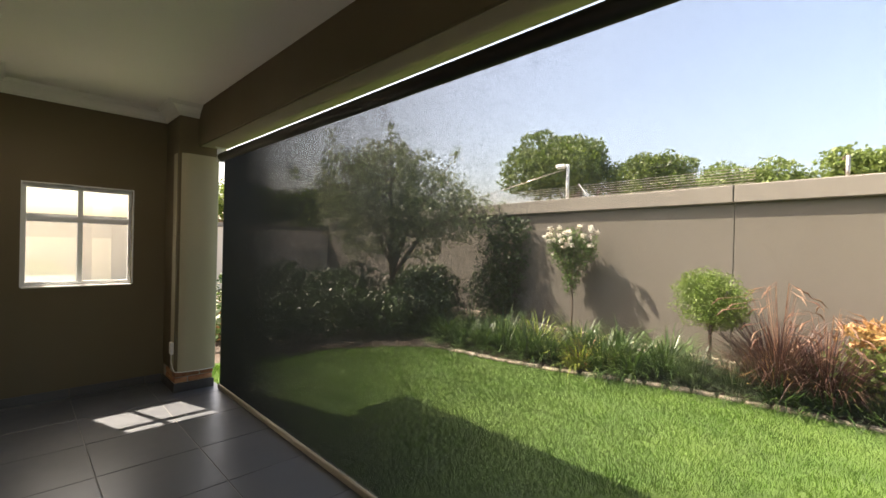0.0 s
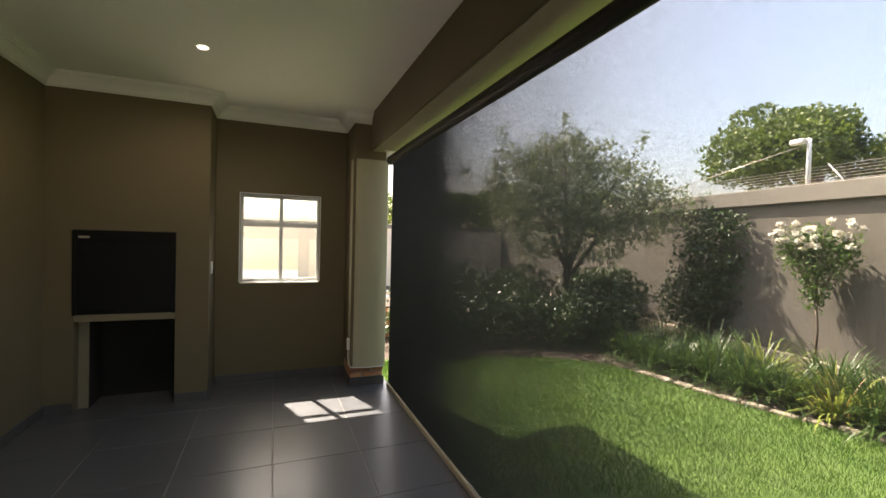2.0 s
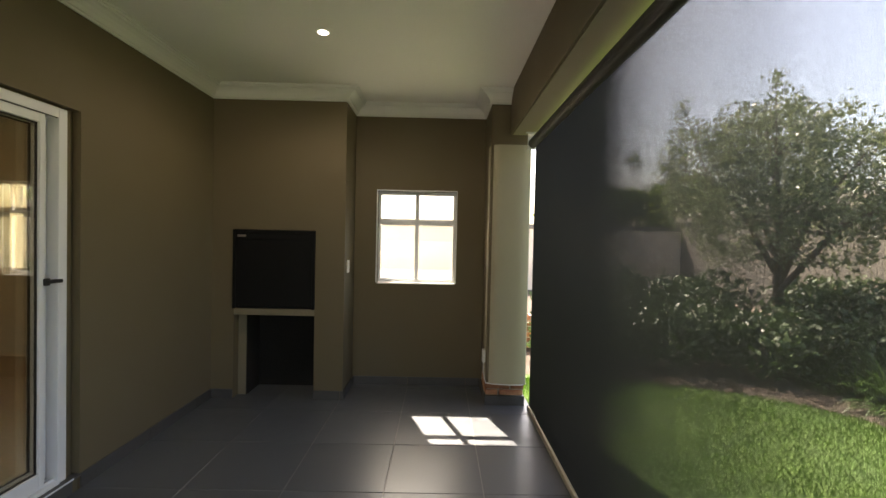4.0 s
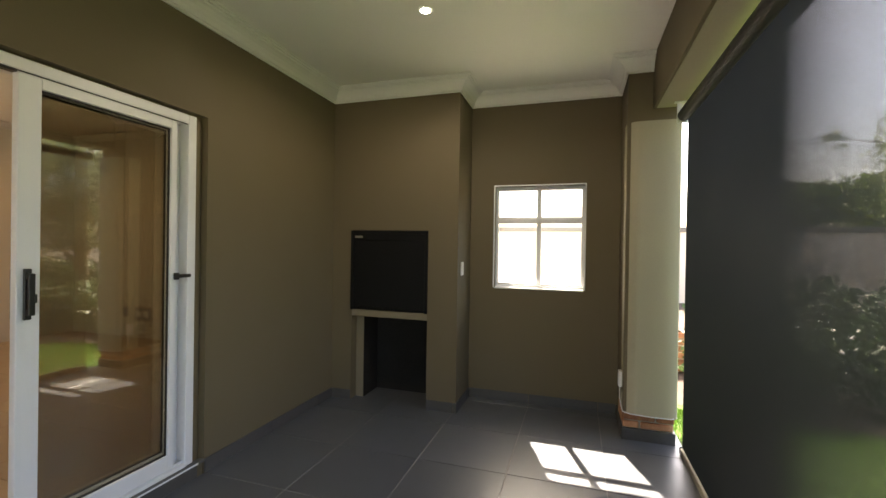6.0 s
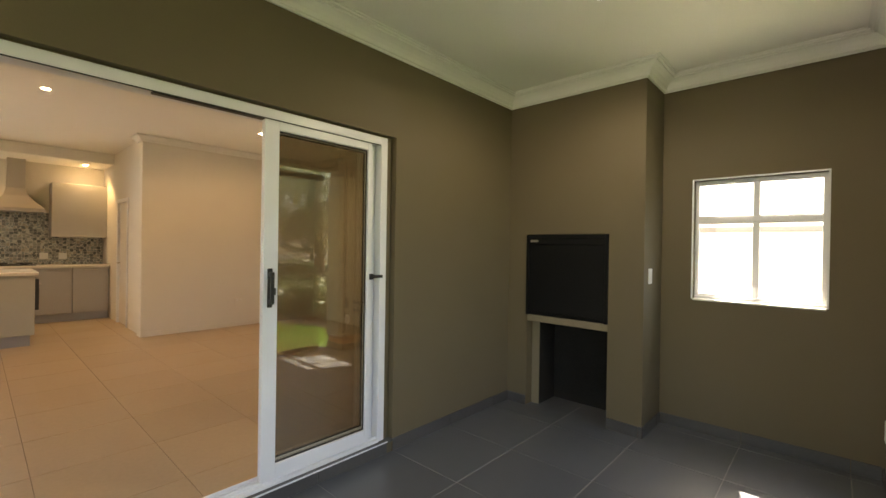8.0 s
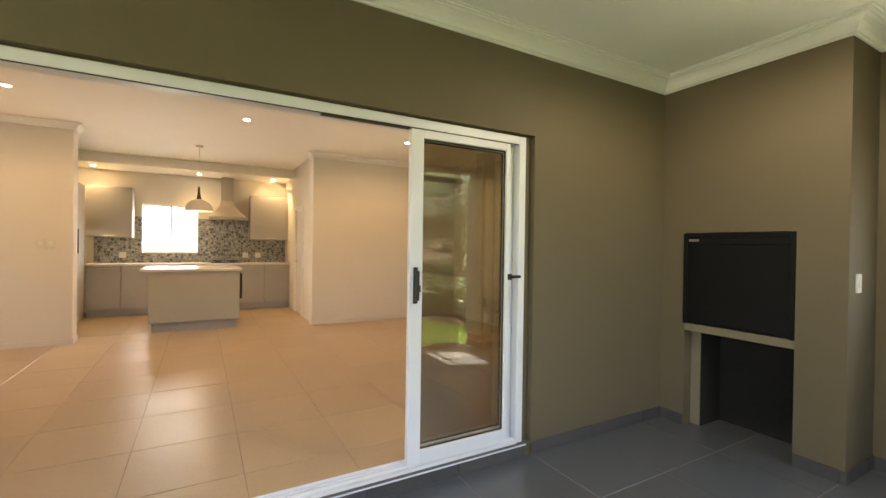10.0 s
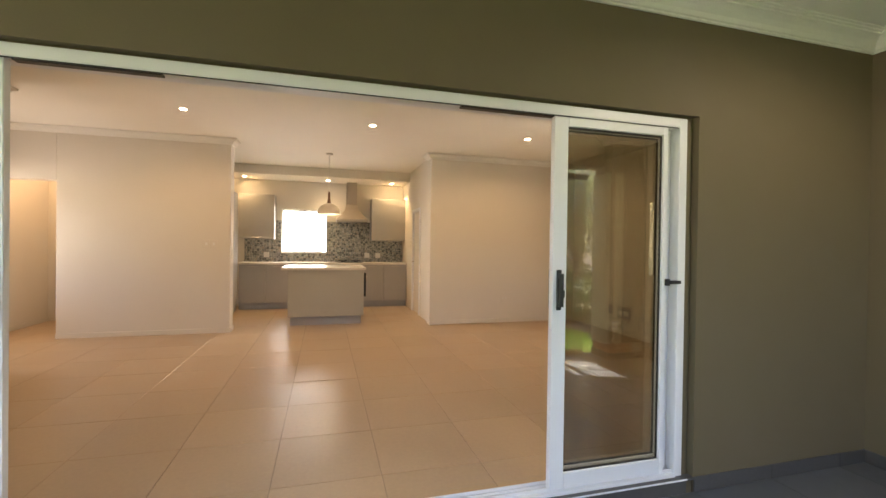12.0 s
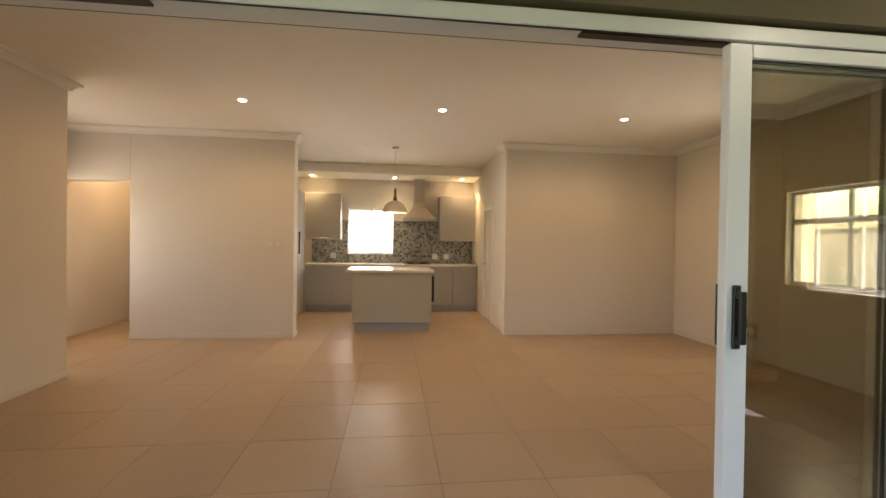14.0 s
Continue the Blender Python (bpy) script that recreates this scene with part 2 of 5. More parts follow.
def add_lathe(bm, centre, profile, n=20, axis="z"):
    """A turned body round an axis: profile is (radius, height) pairs."""
    rings = []
    for r, h in profile:
        ring = []
        for k in range(n):
            a = 2 * math.pi * k / n
            p = Vector((r * math.cos(a), r * math.sin(a), h))
            if axis == "y":
                p = Vector((p.x, p.z, p.y))
            if axis == "x":
                p = Vector((p.z, p.x, p.y))
            ring.append(bm.verts.new(p + Vector(centre)))
        rings.append(ring)
    for a, b in zip(rings, rings[1:]):
        for k in range(n):
            bm.faces.new((a[k], a[(k + 1) % n], b[(k + 1) % n], b[k]))
    bm.faces.new(rings[0])
    bm.faces.new(rings[-1])


def lathe(name, centre, profile, material, parent=None, n=20, axis="z"):
    bm = bmesh.new()
    add_lathe(bm, centre, profile, n, axis)
    return finish(name, bm, material, parent, smooth=True)


def add_tube(bm, points, radii, n=6):
    rings = []
    pts = [Vector(p) for p in points]
    for i, p in enumerate(pts):
        d = (pts[min(i + 1, len(pts) - 1)] - pts[max(i - 1, 0)]).normalized()
        u = d.cross(Vector((0.31, 0.17, 0.93))).normalized()
        v = d.cross(u)
        rings.append([bm.verts.new(p + radii[i] * (math.cos(2 * math.pi * k / n) * u + math.sin(2 * math.pi * k / n) * v)) for k in range(n)])
    for a, b in zip(rings, rings[1:]):
        for k in range(n):
            bm.faces.new((a[k], a[(k + 1) % n], b[(k + 1) % n], b[k]))
    bm.faces.new(rings[0])
    bm.faces.new(rings[-1])


def tube(name, points, radius, material, parent=None, n=8):
    bm = bmesh.new()
    add_tube(bm, points, [radius] * len(points), n)
    return finish(name, bm, material, parent, smooth=True)


def sweep(name, path, profile, material, parent=None):
    """A moulding along a flat path, mitred at the corners; profile pairs are (distance from the wall to the path's right, height)."""
    pts = [Vector((*p, 0)) for p in path]
    dirs = [(b - a).normalized() for a, b in zip(pts, pts[1:])]
    bm = bmesh.new()
    rings = []
    for i, p in enumerate(pts):
        a, b = dirs[max(i - 1, 0)], dirs[min(i, len(dirs) - 1)]
        na, nb = Vector((a.y, -a.x, 0)), Vector((b.y, -b.x, 0))
        m = (na + nb) / (1 + na.dot(nb))
        rings.append([bm.verts.new(p + m * d + Vector((0, 0, z))) for d, z in profile])
    for r, s in zip(rings, rings[1:]):
        for k in range(len(profile)):
            j = (k + 1) % len(profile)
            bm.faces.new((r[k], r[j], s[j], s[k]))
    bm.faces.new(rings[0])
    bm.faces.new(rings[-1])
    return finish(name, bm, material, parent)


def raw(name, verts, faces, material, parent=None):
    me = bpy.data.meshes.new(name)
    me.from_pydata(verts, [], faces)
    me.materials.append(material)
    ob = new(name, me)
    if parent is not None:
        ob.parent = parent
    return ob


def tile_floor(parent, material, xs, ys, z, gap, thick=0.012, drop=None):
    """Loose tiles between the joint lines xs and ys, on one shared mesh for each size."""
    made = {}
    for x0, x1 in zip(xs, xs[1:]):
        for y0, y1 in zip(ys, ys[1:]):
            if drop and drop((x0 + x1) / 2, (y0 + y1) / 2):
                continue
            w, d = round(x1 - x0 - gap, 4), round(y1 - y0 - gap, 4)
            if w < 0.02 or d < 0.02:
                continue
            if (w, d) not in made:
                bm = bmesh.new()
                add_box(bm, (-w / 2, -d / 2, -thick), (w / 2, d / 2, 0), 0.0015)
                me = bpy.data.meshes.new("tile")
                bm.to_mesh(me)
                bm.free()
                me.materials.append(material)
                made[w, d] = me
            t = new("tile", made[w, d])
            t.parent = parent
            t.location = (random.uniform(-0.0004, 0.0004) + (x0 + x1) / 2, (y0 + y1) / 2, z + random.uniform(-0.0005, 0.0005))


def lines(lo, hi, at, step):
    first = at - math.floor((at - lo) / step) * step
    k = [lo] + [first + i * step for i in range(int((hi - first) / step) + 1)] + [hi]
    out = [k[0]]
    for v in k[1:]:
        if v - out[-1] > 0.03:
            out.append(v)
    out[-1] = hi
    return out


# ---- the house: walls, floors, ceilings ----
STRUCT = dict(kind="structure")
DW, DW_IN = -0.94, -1.20          # outer and inner face of the door wall
OPEN0, OPEN1, OPEN_TOP = -0.09, 4.07, 2.215
BACK = 6.04                       # back wall of the patio
CH_Y, CH_X = 5.583, 0.29          # chimney breast
PIL_X, PIL_Y = 1.63, 5.55
BEAM0, BEAM1, BEAM_Z = 1.805, 2.05, 2.505
PCEIL, RCEIL, RFLOOR = 2.90, 2.98, 0.105
SOUTH = -3.2

WALL1, WALL_TOP = OPEN1 + 0.055, OPEN_TOP + 0.012   # the plastered reveal round the door frame
w = boxes("wall_door_side", [((DW_IN, SOUTH, -0.2), (DW, OPEN0, 3.1)), ((DW_IN, WALL1, -0.2), (DW, 6.45, 3.1)), ((DW_IN, OPEN0, WALL_TOP), (DW, WALL1, 3.1)), ((DW_IN, OPEN0, -0.2), (DW - 0.012, WALL1, 0.078)), ((DW_IN, OPEN1, 0.078), (-0.99, WALL1, WALL_TOP)), ((DW_IN, OPEN0, OPEN_TOP), (-0.99, OPEN1, WALL_TOP))], PAINT, bevel=0)
tagged(w, "taupe painted plaster wall with a wide sliding-door opening", "wall", **STRUCT)
WIN_X0, WIN_X1, WIN_Z0, WIN_Z1 = 0.525, 1.337, 1.07, 2.022
w = boxes("wall_north", [((DW, BACK, -0.2), (WIN_X0, BACK + 0.2, 3.1)), ((WIN_X1, BACK, -0.2), (1.99, BACK + 0.2, 3.1)), ((WIN_X0, BACK, -0.2), (WIN_X1, BACK + 0.2, WIN_Z0)), ((WIN_X0, BACK, WIN_Z1), (WIN_X1, BACK + 0.2, 3.1))], PAINT, bevel=0)
tagged(w, "taupe painted end wall with a small four-pane window", "wall", **STRUCT)
w = boxes("wall_south", [((DW, SOUTH - 0.2, 2.75), (1.95, SOUTH, 3.1)), ((1.63, SOUTH - 0.2, -0.2), (1.95, SOUTH, 2.75))], PAINT, bevel=0.004)
tagged(w, "taupe painted lintel and pier at the open end of the patio", "wall", **STRUCT)

# chimney breast with the barbecue niche and the store below it
HX0, HX1, HZ0, HZ1 = -0.75, 0.018, 0.845, 1.585
NX0, NX1, NZ1 = -0.735, 0.012, 0.785
w = boxes("wall_chimney_breast", [((DW, CH_Y, 0), (NX0, BACK, HZ1)), ((HX1, CH_Y, 0), (CH_X, BACK, HZ1)), ((DW, CH_Y, HZ1), (CH_X, BACK, 3.1)), ((NX0, BACK - 0.06, 0), (HX1, BACK, HZ1))], PAINT, bevel=0)
tagged(w, "taupe painted chimney breast with a built-in barbecue niche", "chimney breast", **STRUCT)
# near-black lining on the back and sides of the recess
boxes("lining", [((NX0, BACK - 0.07, 0.0), (HX1, BACK - 0.061, HZ1)), ((HX1 - 0.004, CH_Y + 0.05, 0), (HX1, BACK - 0.07, NZ1)), ((NX0 + 0.08, CH_Y + 0.10, 0.0), (NX0 + 0.084, BACK - 0.07, NZ1))], NICHE_BLACK, w, bevel=0)
box("pier", (NX0, CH_Y + 0.10, 0), (NX0 + 0.08, BACK - 0.07, NZ1), SLAB, w, bevel=0.003)
box("slab", (NX0 - 0.014, CH_Y + 0.004, NZ1), (HX1, BACK - 0.07, HZ0), SLAB, w, bevel=0.004)

# unseen block behind the chimney, added to narrow the sun patch's left side
w = box("wall_sun_clip", (DW, BACK + 0.2, -0.2), (0.40, 6.85, 3.1), PAINT, bevel=0.004)
tagged(w, "unseen taupe block added outside to clip the window's sun patch", "wall", **STRUCT)

# pillar and beam
w = tagged(empty("pillar", PIL_X, PIL_Y, 0), "plastered pillar with exposed red brick at its foot", "pillar", **STRUCT)
box("shaft", (PIL_X, PIL_Y, 0.205), (1.99, BACK, 3.1), PAINT, w, bevel=0.006, seg=2)
bm = bmesh.new()
add_box(bm, (PIL_X - 0.004, PIL_Y - 0.03, 0.20), (1.997, PIL_Y + 0.25, 2.41))
for side, rad in ((PIL_X, 0.10), (1.995, 0.012)):
    upright = [e for e in bm.edges if abs(e.verts[0].co.z - e.verts[1].co.z) > 1 and all(abs(v.co.x - side) < 0.02 for v in e.verts)]
    bmesh.ops.bevel(bm, geom=upright, offset=rad, segments=8, affect="EDGES", profile=0.5)
finish("plaster_jacket", bm, PLASTER, w)
box("core", (PIL_X + 0.012, PIL_Y + 0.012, 0.0), (1.98, BACK, 0.205), MORTAR, w, bevel=0)
for row in range(2):
    for k in range(2):
        x0 = PIL_X + (0.0 if row else -0.11) + k * 0.235
        lo, hi = max(x0, PIL_X), min(x0 + 0.222, 1.985)
        if hi - lo > 0.03:
            box("brick", (lo, PIL_Y - 0.006, 0.092 + row * 0.058), (hi, PIL_Y + 0.1, 0.140 + row * 0.058), BRICK, w, bevel=0.006)
for row in range(2):
    box("brick", (PIL_X - 0.004, PIL_Y + 0.108, 0.092 + row * 0.058), (PIL_X + 0.09, PIL_Y + 0.33, 0.140 + row * 0.058), BRICK, w, bevel=0.006)
box("skirting_tile", (PIL_X - 0.008, PIL_Y - 0.022, 0.0), (1.99, PIL_Y, 0.088), SKIRT, w, bevel=0.002)
box("skirting_tile", (PIL_X - 0.010, PIL_Y, 0.0), (PIL_X, BACK - 0.012, 0.088), SKIRT, w, bevel=0.002)
w = boxes("beam", [((BEAM0, SOUTH, BEAM_Z), (BEAM1, BACK, 3.1))], PAINT, bevel=0.004)
tagged(w, "taupe painted plaster beam over the screened opening", "beam", **STRUCT)

# beam underside in paler plaster, standing in for light bounced off the lawn
box("lawn_lit_soffit", (BEAM0 + 0.02, SOUTH, BEAM_Z - 0.006), (BEAM1, PIL_Y - 0.03, BEAM_Z + 0.002), PLASTER, w, bevel=0.001)

# patio ceiling, cornice
w = box("ceiling", (DW, SOUTH, PCEIL), (BEAM0, BACK, PCEIL + 0.1), CEILING, bevel=0)
tagged(w, "smooth off-white plastered patio ceiling", "ceiling", **STRUCT)
COVE = [(0, -0.11), (0.012, -0.11), (0.012, -0.098), (0.022, -0.094), (0.03, -0.072), (0.048, -0.05), (0.072, -0.034), (0.088, -0.030), (0.088, -0.020), (0.102, -0.018), (0.102, -0.008), (0.115, -0.006), (0.115, 0.0), (0, 0.0)]
w = sweep("cornice", [(DW, SOUTH), (DW, CH_Y), (CH_X, CH_Y), (CH_X, BACK), (PIL_X, BACK), (PIL_X, PIL_Y), (BEAM0, PIL_Y)], [(d * 1.06, PCEIL + z * 1.06 - 0.001) for d, z in COVE], CORNICE)
tagged(w, "stepped white plaster cornice round the patio ceiling", "cornice", **STRUCT)

# living room, kitchen and passage shell
LX, RX, BX = -5.87, -5.89, -8.78      # walls beside the kitchen, and its back wall
LW1, RW0, KR = 0.65, 3.71, 3.75
RIGHT, LEFT, KL = 6.45, -1.12, -0.30
w = boxes("wall_living_left", [((-4.20, LEFT - 0.22, -0.1), (DW_IN, LEFT, 3.1))], ROOM, bevel=0.004)
tagged(w, "cream painted living-room partition wall", "wall", **STRUCT)
w = boxes("wall_living_far", [((LX - 0.23, -1.50, -0.1), (LX, LW1, 3.1)), ((LX - 0.23, -2.6, 2.26), (LX, -1.50, 3.1)), ((RX - 0.2, RW0, -0.1), (RX, RIGHT, 3.1))], ROOM, bevel=0.006)
tagged(w, "cream painted wall beside the open kitchen", "wall", **STRUCT)
RWIN0, RWIN1 = -3.98, -2.75
w = boxes("wall_living_right", [((RX - 0.2, RIGHT, -0.1), (RWIN0, RIGHT + 0.2, 3.1)), ((RWIN1, RIGHT, -0.1), (DW_IN + 0.3, RIGHT + 0.2, 3.1)), ((RWIN0, RIGHT, -0.1), (RWIN1, RIGHT + 0.2, 1.06)), ((RWIN0, RIGHT, 2.09), (RWIN1, RIGHT + 0.2, 3.1))], ROOM, bevel=0)
tagged(w, "cream painted living-room wall with a window", "wall", **STRUCT)
# opening added out of view, to let light into the passage
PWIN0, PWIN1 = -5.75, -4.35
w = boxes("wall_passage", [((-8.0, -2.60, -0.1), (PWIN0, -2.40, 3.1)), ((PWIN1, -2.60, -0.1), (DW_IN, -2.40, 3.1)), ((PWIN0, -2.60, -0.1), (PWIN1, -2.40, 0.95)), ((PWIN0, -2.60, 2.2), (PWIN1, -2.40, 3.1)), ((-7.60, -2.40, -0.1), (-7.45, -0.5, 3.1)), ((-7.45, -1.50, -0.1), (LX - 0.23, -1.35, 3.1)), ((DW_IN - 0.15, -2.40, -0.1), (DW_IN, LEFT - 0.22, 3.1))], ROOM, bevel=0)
tagged(w, "cream painted passage walls", "wall", **STRUCT)
KW0, KW1, KWZ0, KWZ1 = 1.10, 2.05, 1.235, 2.19
KDX0, KDX1, KDZ = -7.58, -6.84, 2.165
w = boxes("wall_kitchen", [((BX - 0.2, KL - 0.2, -0.1), (BX, KW0, 3.1)), ((BX - 0.2, KW1, -0.1), (BX, KR + 0.2, 3.1)), ((BX - 0.2, KW0, -0.1), (BX, KW1, KWZ0)), ((BX - 0.2, KW0, KWZ1), (BX, KW1, 3.1)),
                           ((BX, KL - 0.2, -0.1), (LX - 0.23, KL, 3.1)), ((BX, KR, -0.1), (KDX0, KR + 0.15, 3.1)), ((KDX1, KR, -0.1), (RX - 0.2, KR + 0.15, 3.1)), ((KDX0, KR, KDZ), (KDX1, KR + 0.15, 3.1))], ROOM, bevel=0)
tagged(w, "cream painted kitchen walls with a window", "wall", **STRUCT)
w = box("ceiling_living", (BX, -2.6, RCEIL), (DW_IN, RIGHT, RCEIL + 0.1), CEILING, bevel=0)
tagged(w, "smooth white living-room and kitchen ceiling", "ceiling", **STRUCT)
w = box("bulkhead", (BX, KL, 2.80), (-7.92, KR, RCEIL), CEILING, bevel=0.01, seg=2)
tagged(w, "white dropped bulkhead over the kitchen counter", "bulkhead", **STRUCT)
PLAIN = [(0, -0.085), (0.02, -0.082), (0.035, -0.055), (0.06, -0.032), (0.085, -0.02), (0.088, 0), (0, 0)]
w = sweep("cornice_living", [(LX, -2.40), (LX, LW1), (LX - 0.23, LW1)], [(d, RCEIL + z - 0.001) for d, z in PLAIN], CORNICE)
tagged(w, "plain white coved cornice", "cornice", **STRUCT)
w = sweep("cornice_living_left", [(DW_IN, LEFT), (-4.20, LEFT), (-4.20, LEFT - 0.22)], [(d, RCEIL + z - 0.001) for d, z in PLAIN], CORNICE)
tagged(w, "plain white coved cornice", "cornice", **STRUCT)
w = sweep("cornice_living_right", [(RX - 0.2, KR), (RX - 0.2, RW0), (RX, RW0), (RX, RIGHT), (DW_IN, RIGHT)], [(d, RCEIL + z - 0.001) for d, z in PLAIN], CORNICE)
tagged(w, "plain white coved cornice", "cornice", **STRUCT)
w = boxes("baseboard_living", [((LX, -1.5, RFLOOR), (LX + 0.012, LW1, RFLOOR + 0.07)), ((RX, RW0, RFLOOR), (RX + 0.012, RIGHT, RFLOOR + 0.07)), ((-4.2, LEFT, RFLOOR), (DW_IN, LEFT + 0.012, RFLOOR + 0.07)), ((LX - 0.23, LW1, RFLOOR), (LX + 0.012, LW1 + 0.012, RFLOOR + 0.07)), ((RX, RIGHT - 0.012, RFLOOR), (DW_IN, RIGHT, RFLOOR + 0.07)), ((-7.45, -2.4, RFLOOR), (DW_IN, -2.388, RFLOOR + 0.07))], ROOM, bevel=0.003)
tagged(w, "low cream painted baseboard", "baseboard", **STRUCT)

# roof over it all, with an eave over the lawn
bm = bmesh.new()
prof = [(-9.6, 3.10), (2.055, 3.15), (2.055, 3.04), (2.67, 3.02), (2.69, 3.12), (-3.4, 4.9), (-9.6, 3.22)]
ends = [[bm.verts.new((x, y, z)) for x, z in prof] for y in (-4.0, 6.5)]
for i in range(len(prof)):
    j = (i + 1) % len(prof)
    bm.faces.new((ends[0][i], ends[0][j], ends[1][j], ends[1][i]))
bm.faces.new(ends[0]), bm.faces.new(ends[1])
w = tagged(finish("roof", bm, ROOF), "low pitched grey roof with a wide eave", "roof", **STRUCT)

# roof added out of view to keep direct sun off window_2
w = tagged(boxes("sun_block_roof", [((-6.2, 6.66, 2.72), (-1.3, 9.0, 2.86)), ((-6.2, 8.9, 2.60), (-1.3, 9.0, 2.72)), ((-6.1, 8.88, -0.2), (-5.98, 9.0, 2.6)), ((-1.45, 8.88, -0.2), (-1.33, 9.0, 2.6))], CEILING, bevel=0.005), "white carport-like roof on posts, added unseen to block the sun", "carport", **STRUCT)
w = tagged(boxes("grey_screen", [((-5.2, 8.92, -0.1), (-4.1, 8.98, 1.75))], KICK, bevel=0.005), "grey metal screen under the added sun-blocking roof", "screen", **STRUCT)

# ---- openings ----
def steel_window(name, axis, a0, a1, z0, z1, face, depth, label, ratio=0.33):
    """A four-pane window in a wall: frame, mullion, transom, sill and panes. axis: the way along which it runs."""
    def at(u0, u1, v0, v1, h0, h1):
        return ((u0, v0, h0), (u1, v1, h1)) if axis == "x" else ((v0, u0, h0), (v1, u1, h1))
    mid, tr = (a0 + a1) / 2, z1 - (z1 - z0) * ratio
    centre = (mid, face, z0) if axis == "x" else (face, mid, z0)
    w = tagged(empty(name, *centre), label, "window", **STRUCT)
    f, fw = depth, 0.026
    boxes("frame", [at(a0, a1, f, f + 0.035, z0, z0 + fw), at(a0, a1, f, f + 0.035, z1 - fw, z1), at(a0, a0 + fw, f, f + 0.035, z0 + fw, z1 - fw), at(a1 - fw, a1, f, f + 0.035, z0 + fw, z1 - fw)], ALU, w)
    boxes("mullion", [at(mid - 0.02, mid + 0.02, f + 0.002, f + 0.033, z0 + fw, z1 - fw)], ALU, w)
    boxes("transom", [at(a0 + fw, a1 - fw, f - 0.003, f + 0.038, tr - 0.02, tr + 0.02)], ALU, w)
    boxes("sash", [at(s0, s1, f + 0.006, f + 0.03, h0, h1) for s0, s1 in ((a0 + fw, mid - 0.02), (mid + 0.02, a1 - fw)) for h0, h1 in ((z0 + fw, z0 + fw + 0.014), (tr - 0.034, tr - 0.02), (tr + 0.02, tr + 0.03), (z1 - fw - 0.01, z1 - fw))], ALU, w, bevel=0.002)
    for s0, s1 in ((a0 + fw, mid - 0.02), (mid + 0.02, a1 - fw)):
        for h0, h1 in ((z0 + fw, tr - 0.02), (tr + 0.02, z1 - fw)):
            p = boxes("pane", [at(s0, s1, f + 0.015, f + 0.019, h0, h1)], GLASS, w, bevel=0)
            p.visible_shadow = False
    return w


w = steel_window("window_1", "x", WIN_X0, WIN_X1, WIN_Z0, WIN_Z1, BACK, BACK + 0.06, "white four-pane steel window in the taupe end wall")
box("sill", (WIN_X0, BACK - 0.006, WIN_Z0 - 0.012), (WIN_X1, BACK + 0.06, WIN_Z0 + 0.002), WHITE, w, bevel=0.003)
boxes("reveal_trim", [((WIN_X0 - 0.012, BACK - 0.004, WIN_Z1), (WIN_X1 + 0.012, BACK + 0.06, WIN_Z1 + 0.012)), ((WIN_X0 - 0.012, BACK - 0.004, WIN_Z0), (WIN_X0, BACK + 0.06, WIN_Z1)), ((WIN_X1, BACK - 0.004, WIN_Z0), (WIN_X1 + 0.012, BACK + 0.06, WIN_Z1))], ALU, w, bevel=0.002)
steel_window("window_2", "x", RWIN0, RWIN1, 1.06, 2.09, RIGHT, RIGHT + 0.08, "white framed living-room window", 0.32)
w = steel_window("window_3", "y", KW0, KW1, KWZ0, KWZ1, BX, BX - 0.15, "kitchen window over the counter, glaring with daylight", 0.0)
box("sill", (BX - 0.11, KW0, KWZ0 - 0.002), (BX + 0.012, KW1, KWZ0 + 0.012), WHITE, w)

steel_window("fill_window", "x", PWIN0, PWIN1, 0.95, 2.2, -2.6, -2.56, "unseen white framed window added to bring light into the passage", 0.32)
# fill lamp in the added window, brightening the passage and far wall
pw_data = bpy.data.lights.new("passage_fill", "AREA")
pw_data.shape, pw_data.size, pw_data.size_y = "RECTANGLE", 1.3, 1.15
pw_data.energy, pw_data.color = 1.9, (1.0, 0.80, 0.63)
pw = new("passage_fill", pw_data)
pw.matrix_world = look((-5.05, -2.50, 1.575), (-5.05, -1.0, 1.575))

# sliding door: frame, two fixed leaves behind, two sliding leaves pushed aside
FX0, FX1 = -1.085, -0.97
door = tagged(empty("sliding_door", FX1, 2.0, 0.09), "wide white aluminium sliding door, its leaves pushed open", "sliding door", **STRUCT)
boxes("outer_frame", [((FX0, OPEN0, 0.085), (FX1, OPEN0 + 0.055, OPEN_TOP)), ((FX0, OPEN1 - 0.055, 0.085), (FX1, OPEN1, OPEN_TOP)), ((FX0, OPEN0 + 0.055, OPEN_TOP - 0.055), (FX1, OPEN1 - 0.055, OPEN_TOP))], ALU, door)
boxes("bottom_track", [((FX0, OPEN0 + 0.055, 0.085), (FX1 + 0.01, OPEN1 - 0.055, 0.105)), ((FX0 + 0.02, OPEN0 + 0.055, 0.105), (FX0 + 0.026, OPEN1 - 0.055, 0.122)), ((FX1 - 0.026, OPEN0 + 0.055, 0.105), (FX1 - 0.02, OPEN1 - 0.055, 0.122)), ((FX1 - 0.064, OPEN0 + 0.055, 0.105), (FX1 - 0.058, OPEN1 - 0.055, 0.118))], ALU, door, bevel=0.001)
